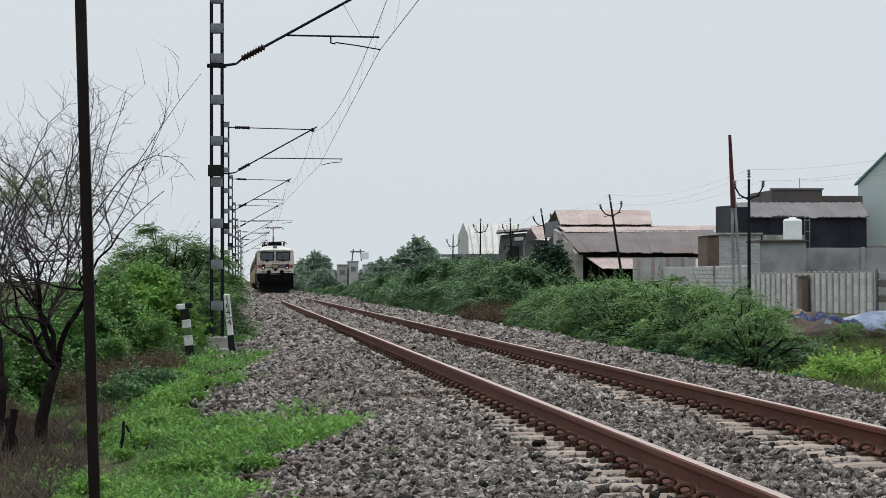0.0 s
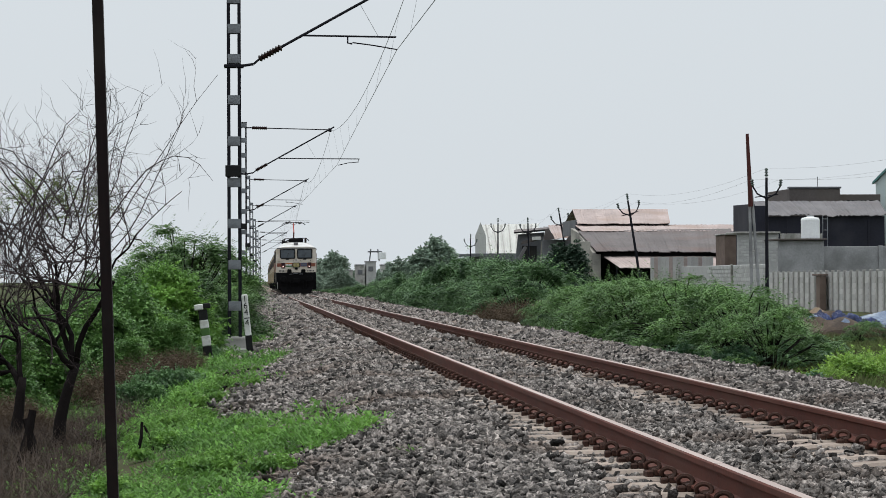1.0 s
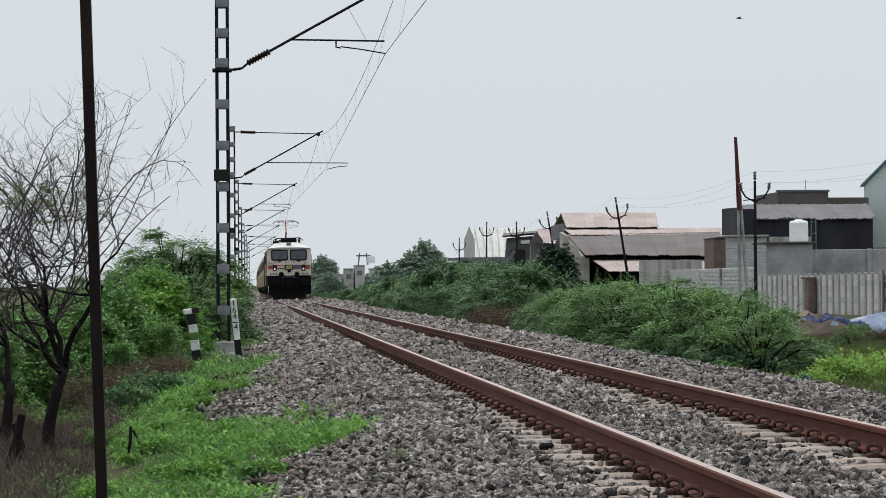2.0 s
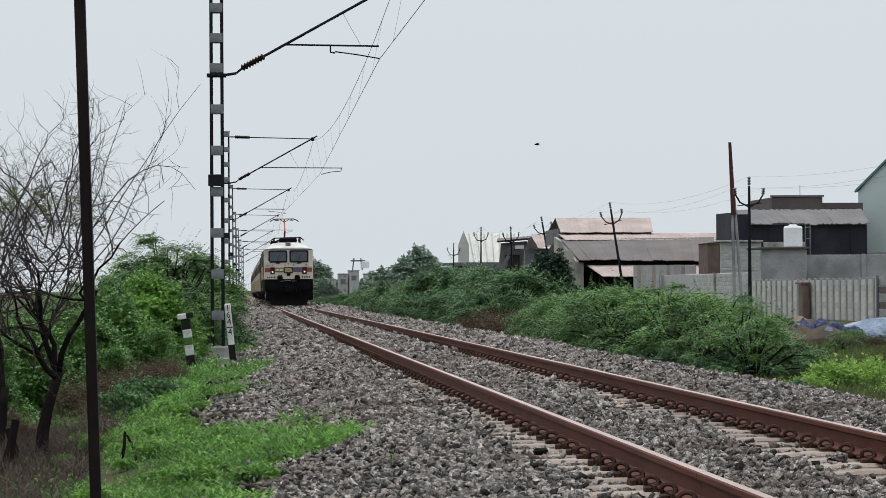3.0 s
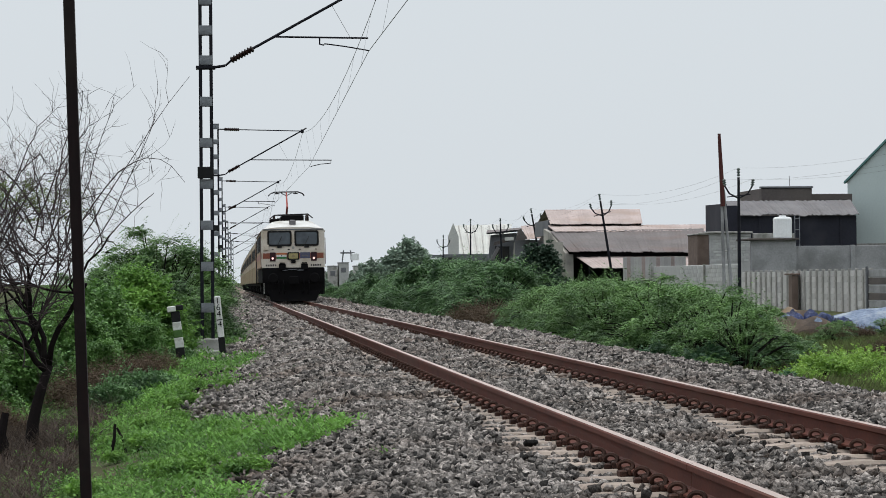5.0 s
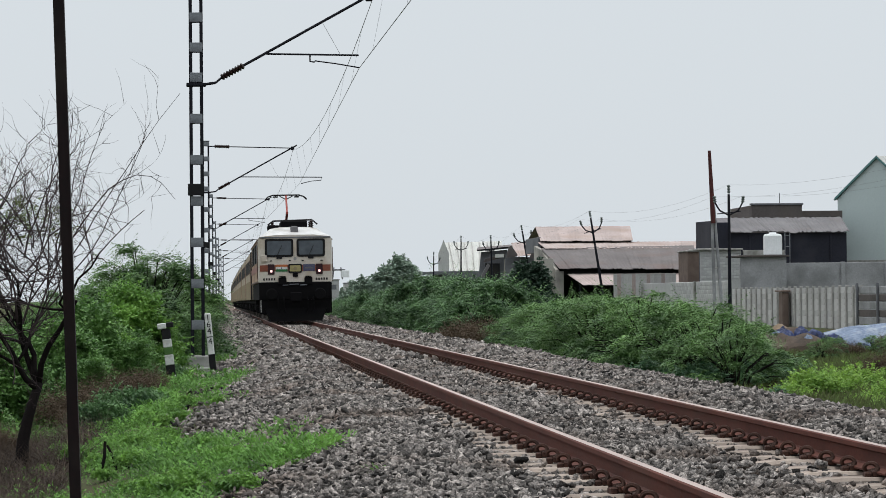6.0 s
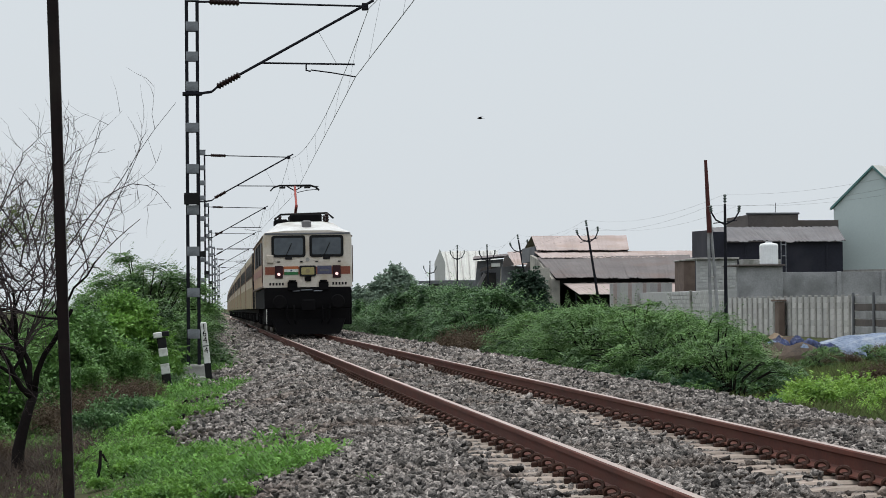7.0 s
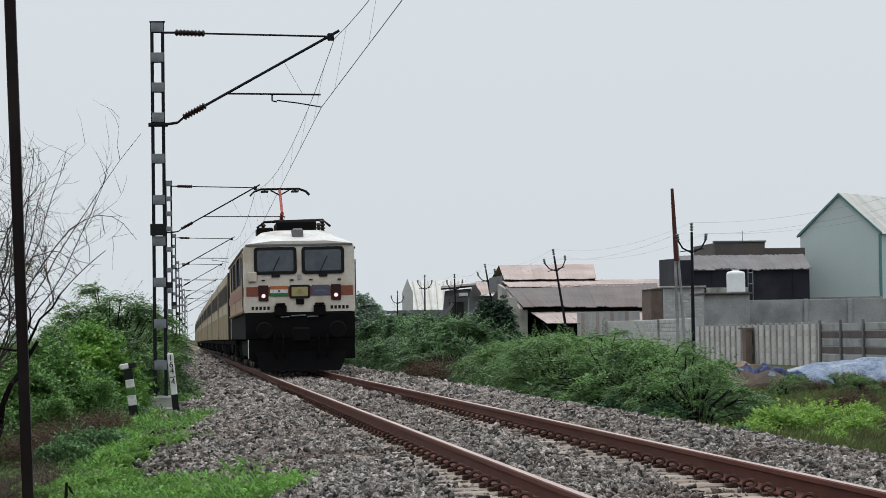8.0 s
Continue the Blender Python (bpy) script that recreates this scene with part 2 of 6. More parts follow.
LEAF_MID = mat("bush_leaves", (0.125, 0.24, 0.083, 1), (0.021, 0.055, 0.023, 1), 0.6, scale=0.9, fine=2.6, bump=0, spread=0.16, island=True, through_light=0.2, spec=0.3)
LEAF_BRIGHT = mat("bright_creeper_leaves", (0.2, 0.38, 0.07, 1), (0.05, 0.12, 0.03, 1), 0.6, scale=0.9, fine=3, bump=0, spread=0.25, island=True, through_light=0.35, spec=0.3)
LEAF_VINE = mat("vine_leaves", (0.1, 0.2, 0.1, 1), (0.035, 0.08, 0.045, 1), 0.55, scale=1.5, fine=7, bump=0, spread=0.25, island=True, through_light=0.3, spec=0.35)
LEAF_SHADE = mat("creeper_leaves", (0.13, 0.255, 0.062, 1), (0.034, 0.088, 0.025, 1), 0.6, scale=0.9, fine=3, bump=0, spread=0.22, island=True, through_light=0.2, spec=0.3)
LEAF_LIME = mat("lime_green_leaves", (0.25, 0.4, 0.07, 1), (0.12, 0.23, 0.05, 1), 0.6, scale=1.5, fine=7, bump=0, spread=0.25, island=True, through_light=0.35, spec=0.3)
# distance haze is mixed into this pale, greyed leaf colour
LEAF_FAR_HAZED = mat("hazed_far_tree_leaves", (0.26, 0.33, 0.26, 1), (0.16, 0.22, 0.165, 1), 0.7, scale=1.5, fine=7, bump=0, spread=0.25, island=True, through_light=0.2, spec=0.2)
ROUGH_GRASS = mat("rough_olive_grass", (0.12, 0.17, 0.055, 1), (0.075, 0.062, 0.036, 1), 0.8, scale=0.5, fine=3, bump=0, spread=0.35, island=True, through_light=0.25, spec=0.1)
GRASS = mat("verge_grass", (0.17, 0.345, 0.07, 1), (0.04, 0.095, 0.024, 1), 0.7, scale=0.8, fine=3.5, bump=0, spread=0.3, island=True, through_light=0.35, spec=0.2)


def ground_material():
    """Soil and stone dust along the track, near-black to stand in for shade between the stones, green weeds and brown
    earth beside it.
    """
    m = mat("earth_with_weeds", (0.05, 0.075, 0.026, 1), (0.058, 0.044, 0.032, 1), 0.95, scale=0.35, fine=6, bump=0.4, depth=0.03, stain=(0.03, 0.05, 0.02, 1), stain_scale=0.2, spec=0.03)
    n, l = m.node_tree.nodes, m.node_tree.links
    bsdf = n["Principled BSDF"]
    old = bsdf.inputs["Base Color"].links[0].from_socket
    at = n.new("ShaderNodeAttribute")
    at.attribute_name = "lateral"
    wob = n.new("ShaderNodeTexNoise")
    wob.inputs["Scale"].default_value = 1.2
    tc = n.new("ShaderNodeTexCoord")
    l.new(tc.outputs["Object"], wob.inputs["Vector"])
    ad = n.new("ShaderNodeMath")
    ad.operation = "ADD"
    l.new(at.outputs["Fac"], ad.inputs[0])
    l.new(wob.outputs[0], ad.inputs[1])
    edge = n.new("ShaderNodeMapRange")
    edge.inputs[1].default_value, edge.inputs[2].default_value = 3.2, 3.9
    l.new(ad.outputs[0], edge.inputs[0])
    # stone dust darkened to near-black, as the shade in gaps between stones
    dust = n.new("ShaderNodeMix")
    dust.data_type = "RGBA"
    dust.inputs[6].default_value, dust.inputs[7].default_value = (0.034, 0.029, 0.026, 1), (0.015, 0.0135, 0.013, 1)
    wob2 = n.new("ShaderNodeTexNoise")
    wob2.inputs["Scale"].default_value = 9
    l.new(tc.outputs["Object"], wob2.inputs["Vector"])
    l.new(wob2.outputs[0], dust.inputs[0])
    mx = n.new("ShaderNodeMix")
    mx.data_type = "RGBA"
    l.new(edge.outputs[0], mx.inputs[0])
    l.new(dust.outputs[2], mx.inputs[6])
    l.new(old, mx.inputs[7])
    # paler stone dust between and beside the rails
    near = n.new("ShaderNodeMapRange")
    near.inputs[1].default_value, near.inputs[2].default_value = 1.9, 2.4
    l.new(ad.outputs[0], near.inputs[0])
    tan = n.new("ShaderNodeMix")
    tan.data_type = "RGBA"
    tan.inputs[6].default_value, tan.inputs[7].default_value = (0.2, 0.158, 0.13, 1), (0.1, 0.082, 0.07, 1)
    l.new(wob2.outputs[0], tan.inputs[0])
    inner = n.new("ShaderNodeMix")
    inner.data_type = "RGBA"
    l.new(near.outputs[0], inner.inputs[0])
    l.new(tan.outputs[2], inner.inputs[6])
    l.new(mx.outputs[2], inner.inputs[7])
    l.new(inner.outputs[2], bsdf.inputs["Base Color"])
    return m


GROUND = ground_material()


# ---------- mesh tools ----------
class Shape:
    """Collects vertices and faces for one mesh."""

    def __init__(self):
        self.v, self.f, self.m = [], [], []

    def add(self, verts, faces, slot=0):
        k = len(self.v)
        self.v += [tuple(p) for p in verts]
        self.f += [tuple(i + k for i in q) for q in faces]
        self.m += [slot] * len(faces)
        return self

    def box(self, x0, x1, y0, y1, z0, z1, b=0.0, slot=0, turn=None):
        """A box, its edges chamfered by b."""
        c = Vector(((x0 + x1) / 2, (y0 + y1) / 2, (z0 + z1) / 2))
        h = (abs(x1 - x0) / 2, abs(y1 - y0) / 2, abs(z1 - z0) / 2)
        b = min(b, 0.45 * min(h))
        if b <= 0:
            pts = [Vector((sx * h[0], sy * h[1], sz * h[2])) for sz in (-1, 1) for sy in (-1, 1) for sx in (-1, 1)]
            faces = [(0, 2, 3, 1), (4, 5, 7, 6), (0, 1, 5, 4), (2, 6, 7, 3), (0, 4, 6, 2), (1, 3, 7, 5)]
        else:
            pts, idx, faces = [], {}, []
            for sx in (-1, 1):
                for sy in (-1, 1):
                    for sz in (-1, 1):
                        for ax in range(3):
                            p = [sx * (h[0] - b), sy * (h[1] - b), sz * (h[2] - b)]
                            p[ax] = (sx, sy, sz)[ax] * h[ax]
                            idx[sx, sy, sz, ax] = len(pts)
                            pts.append(Vector(p))
            for ax in range(3):
                o1, o2 = [(1, 2), (2, 0), (0, 1)][ax]
                for s in (-1, 1):
                    ring = []
                    for q1, q2 in ((-1, -1), (1, -1), (1, 1), (-1, 1)):
                        key = [0, 0, 0]
                        key[ax], key[o1], key[o2] = s, q1, q2
                        ring.append(idx[(*key, ax)])
                    faces.append(tuple(ring if s > 0 else ring[::-1]))
                for q1 in (-1, 1):
                    for q2 in (-1, 1):
                        ka, kb = [0, 0, 0], [0, 0, 0]
                        ka[ax], ka[o1], ka[o2] = -1, q1, q2
                        kb[ax], kb[o1], kb[o2] = 1, q1, q2
                        q = (idx[(*ka, o1)], idx[(*kb, o1)], idx[(*kb, o2)], idx[(*ka, o2)])
                        faces.append(q if q1 * q2 < 0 else q[::-1])
            for sx in (-1, 1):
                for sy in (-1, 1):
                    for sz in (-1, 1):
                        t = (idx[sx, sy, sz, 0], idx[sx, sy, sz, 1], idx[sx, sy, sz, 2])
                        faces.append(t if sx * sy * sz > 0 else t[::-1])
        if turn:
            pts = [turn @ p for p in pts]
        return self.add([p + c for p in pts], faces, slot)

    def tube(self, points, radii, n=6, slot=0, cap=True):
        """A round bar along the points."""
        pts = [Vector(p) for p in points]
        if not hasattr(radii, "__len__"):
            radii = [radii] * len(pts)
        verts, faces = [], []
        side = None
        for i, p in enumerate(pts):
            d = (pts[min(i + 1, len(pts) - 1)] - pts[max(i - 1, 0)]).normalized()
            if side is None:
                side = d.orthogonal().normalized()
            side = (side - d * side.dot(d)).normalized()
            up = d.cross(side)
            for k in range(n):
                a = 2 * math.pi * k / n
                verts.append(p + radii[i] * (math.cos(a) * side + math.sin(a) * up))
        for i in range(len(pts) - 1):
            for k in range(n):
                a, b = i * n + k, i * n + (k + 1) % n
                faces.append((a, b, b + n, a + n))
        if cap:
            faces += [tuple(range(n))[::-1], tuple(range(len(verts) - n, len(verts)))]
        return self.add(verts, faces, slot)

    def loft(self, rings, slot=0, cap=True, closed=True):
        """Skin over rings of the same number of points."""
        n = len(rings[0])
        verts = [p for r in rings for p in r]
        faces = []
        for i in range(len(rings) - 1):
            for k in range(n if closed else n - 1):
                a, b = i * n + k, i * n + (k + 1) % n
                faces.append((a, b, b + n, a + n))
        if cap:
            faces += [tuple(range(n))[::-1], tuple(range(len(verts) - n, len(verts)))]
        return self.add(verts, faces, slot)

    def disc(self, centre, axis, r, h, n=16, slot=0):
        a = Vector(axis).normalized() * h / 2
        c = Vector(centre)
        return self.tube([c - a, c - a * 0.9, c + a * 0.9, c + a], [r * 0.94, r, r, r * 0.94], n, slot)

    def mesh(self, name, mats, smooth=False):
        me = bpy.data.meshes.new(name)
        me.from_pydata(self.v, [], self.f)
        for m in mats if isinstance(mats, (list, tuple)) else [mats]:
            me.materials.append(m)
        if max(self.m, default=0):
            me.polygons.foreach_set("material_index", self.m)
        if smooth:
            me.polygons.foreach_set("use_smooth", [True] * len(me.polygons))
        me.update()
        return me


def part(name, shape, mats, parent=None, label="", smooth=False):
    """One mesh object, under a thing or a part where a parent is given."""
    me = shape.mesh(name, mats, smooth) if isinstance(shape, Shape) else shape
    ob = new(name, me)
    ob.parent = parent
    if label:
        tagged(ob, label)
    return ob


def thing(name, label, category, group="", kind="", at=None):
    ob = tagged(new(name), label, category, group, kind)
    if at:
        ob.matrix_basis = at
    return ob


def raw_mesh(name, verts, quads, mats, smooth=False):
    """A mesh from arrays: verts (n, 3), quads (m, 3 or 4)."""
    me = bpy.data.meshes.new(name)
    verts, quads = np.asarray(verts, np.float32), np.asarray(quads, np.int32)
    k = quads.shape[1]
    me.vertices.add(len(verts))
    me.vertices.foreach_set("co", verts.ravel())
    me.loops.add(quads.size)
    me.loops.foreach_set("vertex_index", quads.ravel())
    me.polygons.add(len(quads))
    me.polygons.foreach_set("loop_start", np.arange(len(quads), dtype=np.int32) * k)
    me.polygons.foreach_set("loop_total", np.full(len(quads), k, np.int32))
    for m in mats if isinstance(mats, (list, tuple)) else [mats]:
        me.materials.append(m)
    me.update(calc_edges=True)
    return me


# ---------- the line of the track ----------
CURVE, DROP, CANT, LEAN = 1.8e-5, -7.5e-6, 0.0165, 0.4


def track_x(s):
    return CURVE * s * s / 2


def track_z(s):
    return DROP * s * s / 2 if s < 500 else DROP * 500 * 500 / 2


def on_track(lat, s, z):
    """A place given by its distance from the centre line, along it, and over the rail heads."""
    return (track_x(s) + lat, s, track_z(s) + z + CANT * (max(-1.5, min(1.5, lat)) + 0.7))


BED = [(-1800, -1.5), (-60, -1.2), (-9, -1.0), (-5.5, -0.88), (-4.2, -0.62), (-3.3, -0.5), (-2.8, -0.43), (-2.1, -0.27), (-1.4, -0.275),
       (1.4, -0.275), (2.0, -0.2), (2.8, -0.2), (4.1, -0.78), (6, -0.88), (12, -1.0), (60, -1.0), (1800, -1.5)]


def bed_z(lat):
    for (a, za), (b, zb) in zip(BED, BED[1:]):
        if lat <= b:
            return za + (zb - za) * (lat - a) / (b - a)
    return BED[-1][1]


def ground_z(x, y):
    """Height of the ground at a place in the world."""
    s = max(y, 0)
    lat = x - track_x(min(s, 500))
    wide = min(1.0, max(0.0, (abs(lat) - 2.5) / 3))
    return bed_z(lat) + track_z(s) + wide * 0.14 * noise.noise((x * 0.35, y * 0.35, 3.0)) + 0.02 * noise.noise((x * 1.7, y * 1.7, 5.0)) * (0.3 + wide)


# ---------- ground ----------
def build_ground():
    lats = [-1800, -900, -400, -180, -90, -50, -30, -20, -15, -12, -10] + [-9 + 0.4 * i for i in range(18)] + \
           [-1.8 + 0.3 * i for i in range(13)] + [2.1 + 0.35 * i for i in range(12)] + [6.6, 7.6, 9, 11, 13.5, 17, 21, 26, 32, 40, 55, 80, 130, 250, 500, 1000, 1800]
    ss = [-200, -80, -30, -10] + [0.5 * i for i in range(0, 130)] + [66 + 3 * i for i in range(30)] + [160 + 15 * i for i in range(24)] + [550, 700, 1000, 1600, 2600, 4200]
    verts, lat_of = [], []
    for s in ss:
        for lat in lats:
            x = track_x(min(max(s, 0), 500)) + lat
            verts.append((x, s, ground_z(x, s) - (0.05 if -2.7 < lat < 3.4 else 0.012)))
            lat_of.append(abs(lat) if lat < 0 else abs(lat) + 0.35)
    n = len(lats)
    quads = [(i * n + k, i * n + k + 1, (i + 1) * n + k + 1, (i + 1) * n + k) for i in range(len(ss) - 1) for k in range(n - 1)]
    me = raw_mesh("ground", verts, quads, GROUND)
    me.attributes.new("lateral", "FLOAT", "POINT").data.foreach_set("value", lat_of)
    me.polygons.foreach_set("use_smooth", [True] * len(me.polygons))
    tagged(new("ground", me), "weedy brown earth beside a stone-ballasted track", "ground", kind="structure")


build_ground()


# ---------- masts and overhead line ----------
MAST_STEP, MAST_LAT, MAST_TOP = 56.0, -3.75, 7.84
WIRE_Z, CARRIER_Z = 5.97, 7.45


def insulator(shape, a, b, slot=0, r=0.082, sheds=8):
    a, b = Vector(a), Vector(b)
    pts, rad = [], []
    for i in range(sheds * 2 + 1):
        pts.append(a.lerp(b, i / (sheds * 2)))
        rad.append(r if i % 2 else 0.045)
    return shape.tube(pts, rad, 10, slot)


def build_mast(first, push=False):
    """A battened steel mast on a concrete plinth with its cantilever; origin on the track's rail level below its centre."""
    mast = thing("overhead_line_mast", "grey battened steel mast with a cantilever arm over the track", "mast", "overhead line masts")
    zb = -0.32
    part("plinth", Shape().box(-0.3, 0.3, -0.3, 0.3, zb - 0.32, zb + 0.14, 0.03), CONCRETE, mast)
    if first:
        part("footing", Shape().box(-0.52, 0.47, -0.45, 0.5, zb - 0.5, zb - 0.1, 0.03), CONCRETE, mast, "rough cast concrete footing")
    for sx in (-1, 1):
        ch = Shape()
        ch.box(sx * 0.114 - 0.036, sx * 0.114 + 0.036, -0.11, -0.098, zb, MAST_TOP, 0.002)
        ch.box(sx * 0.114 - 0.036, sx * 0.114 + 0.036, 0.098, 0.11, zb, MAST_TOP, 0.002)
        ch.box(sx * 0.114 + sx * 0.027 - 0.006, sx * 0.114 + sx * 0.027 + 0.006, -0.0975, 0.0975, zb, MAST_TOP, 0.002)
        part("channel", ch, DARK_STEEL, mast, "dark steel channel")
    plate_mesh = Shape().box(-0.132, 0.132, -0.006, 0.006, -0.1, 0.1, 0.004).mesh("batten", GALV)
    # closer battens above the bracket, a cap plate at the top
    z = MAST_TOP - 0.115
    while z > zb + 0.4:
        for y in (-0.12, 0.12):
            b = part("batten", plate_mesh, GALV, mast)
            b.location = (0, y, z)
        z -= 0.645 if z > 5.85 else 0.885
    part("cap_plate", Shape().box(-0.165, 0.165, -0.135, 0.135, MAST_TOP, MAST_TOP + 0.015, 0.004), DARK_STEEL, mast)
    part("number_box", Shape().box(-0.19, 0.14, -0.2, -0.13, 3.25, 3.5, 0.01), BLACK, mast, "small black plate box")
    # cantilever
    stay = Shape().tube([(0.15, 0, 7.62), (0.38, 0, 7.62)], 0.025, 8)
    stay.tube([(1.0, 0, 7.6), (3.72, 0, 7.53)], 0.021, 8)
    part("stay_tube", stay, DARK_STEEL, mast)
    part("stay_insulator", insulator(Shape(), (0.38, 0, 7.62), (1.02, 0, 7.6)), INSUL, mast)
    foot = Shape().tube([(0.15, 0, 5.64), (0.42, 0, 5.68)], 0.03, 8)
    foot.tube([(0.42, 0, 5.68), (0.56, 0, 5.8)], 0.024, 8)
    foot.box(-0.21, 0.21, -0.14, 0.14, 5.6, 5.67, 0.01)
    part("bracket_foot", foot, DARK_STEEL, mast)
    part("bracket_insulator", insulator(Shape(), (0.54, 0, 5.79), (1.02, 0, 6.05)), INSUL, mast, "ribbed brown porcelain insulator")
    part("bracket_tube", Shape().tube([(1.0, 0, 6.04), (3.92, 0, 7.66)], 0.03, 10), DARK_STEEL, mast)
    part("clevis", Shape().box(3.66, 3.8, -0.05, 0.05, 7.44, 7.6, 0.015), DARK_STEEL, mast)
    part("register_tube", Shape().tube([(1.5, 0, 6.3), (5.0 if push else 3.5, 0, 6.27)], 0.02, 8), DARK_STEEL, mast)
    drop = Shape().tube([(2.45, 0, 6.28), (2.45, 0, 6.14), (2.55, 0, 6.12)], 0.018, 6)
    if push:
        drop = Shape().tube([(4.95, 0, 6.27), (4.95, 0, 6.14), (4.5, 0, 6.1), (4.08, 0, WIRE_Z + 0.03)], 0.016, 6)
    else:
        drop.tube([(2.55, 0, 6.15), (3.0, 0, 6.09), (3.52, 0, WIRE_Z + 0.03)], 0.014, 6)
    part("steady_arm", drop, DARK_STEEL, mast)
    part("drop_wire", Shape().tube([(2.72, 0, 6.98), (3.1, 0, 6.3)], 0.006, 4), WIRE, mast)
    return mast


first_mast = build_mast(True)
def mast_foot(s):
    """The masts stand a little closer to the line the farther they are."""
    return Matrix.Translation(on_track(MAST_LAT + 0.64e-5 * s * s, s, 0))


first_mast.matrix_basis = mast_foot(MAST_STEP)
next_mast = build_mast(False, True)
pull_mast = build_mast(False)
next_mast.matrix_basis = mast_foot(2 * MAST_STEP)
pull_mast.matrix_basis = mast_foot(3 * MAST_STEP)
for i in range(4, 8):
    copy_thing(pull_mast if i % 2 else next_mast, mast_foot(i * MAST_STEP))


def build_wires():
    line = thing("overhead_line", "thin grey contact and carrier wires with droppers", "wires", kind="")
    for k in range(0, 7):
        a, b = k * MAST_STEP, (k + 1) * MAST_STEP
        la, lb = (-0.22, 0.35) if k % 2 else (0.35, -0.22)
        if k == 0:
            la = 0.4
        con, car = [], []
        n = 14
        for i in range(n + 1):
            t = i / n
            s = a + (b - a) * t
            con.append(on_track(la + (lb - la) * t, s, WIRE_Z))
            car.append(on_track(0.08, s, CARRIER_Z - 0.8 * (1 - (2 * t - 1) ** 2)))
        part("contact_wire", Shape().tube(con, 0.0075, 5), WIRE, line)
        part("carrier_wire", Shape().tube(car, 0.0075, 5), WIRE, line)
        for i in range(1, n, 2):
            part("dropper", Shape().tube([con[i], car[i]], 0.0035, 4), WIRE, line)


build_wires()


# ---------- markers beside the track ----------
def letters(text, size, material, parent, m, name="numeral"):
    cu = bpy.data.curves.new(name, "FONT")
    cu.body, cu.size, cu.extrude, cu.align_x, cu.align_y = text, size, 0.002, "CENTER", "CENTER"
    tmp = new(name, cu)
    me = bpy.data.meshes.new_from_object(tmp.evaluated_get(bpy.context.evaluated_depsgraph_get()))
    bpy.data.objects.remove(tmp)
    me.materials.clear()
    me.materials.append(material)
    ob = new(name, me)
    ob.parent = parent
    ob.matrix_basis = m
    return ob


def build_markers():
    s = 53.0
    base = Vector(on_track(-3.42, s, -0.3))
    post = thing("distance_post", "leaning white distance post with black numerals and black foot", "post", at=Matrix.Translation(base) @ pose(0, 0, 0, 0, -5.5, 0))
    part("shaft", Shape().box(-0.065, 0.065, -0.045, 0.045, 0.1, 1.05, 0.02), WHITE, post)
    part("foot", Shape().box(-0.067, 0.067, -0.047, 0.047, -0.25, 0.22, 0.01), BLACK, post, "black painted foot")
    for i, ch in enumerate("164"):
        letters(ch, 0.175, BLACK, post, pose(0, -0.047, 0.95 - 0.135 * i, 90, 0, 0))
    part("rule", Shape().box(-0.06, 0.06, -0.049, -0.046, 0.555, 0.575), BLACK, post)
    letters("4", 0.175, BLACK, post, pose(0, -0.047, 0.47, 90, 0, 0))
    s = 50.0
    base = Vector(on_track(-4.17, s, -0.72))
    post = thing("boundary_post", "leaning concrete post with black and white bands", "post", at=Matrix.Translation(base) @ pose(0, 0, 0, 0, -7, 0))
    z = 0.0
    for h, m, name in ((0.3, WHITE, "band_white"), (0.2, BLACK, "band_black"), (0.2, WHITE, "band_white"), (0.14, LEAF_SHADE, "band_mossy"),
                       (0.16, WHITE, "band_white"), (0.2, BLACK, "band_black")):
        part(name, Shape().box(-0.085, 0.085, -0.07, 0.07, z, z + h, 0.012), m, post)
        z += h
    cap = Shape().box(-0.15, 0.02, -0.09, 0.09, z, z + 0.11, 0.015)
    cap.box(0.02, 0.16, -0.09, 0.09, z + 0.012, z + 0.115, 0.015, 1)
    part("cap", cap, [WHITE, BLACK], post, "white and black cap block")
    # slim post close by
    post = thing("slim_steel_post", "slim dark brown steel angle post leaning slightly", "post", at=Matrix.Translation((-3.7335, 6.0, -0.55)) @ pose(0, 0, 0, 0, -1.6, 0))
    part("flange", Shape().box(-0.0125, 0.0125, -0.003, 0.003, 0, 4.4, 0.001), POST_STEEL, post)
    part("web", Shape().box(0.0065, 0.0125, 0.0035, 0.03, 0, 4.4, 0.001), POST_STEEL, post)


build_markers()


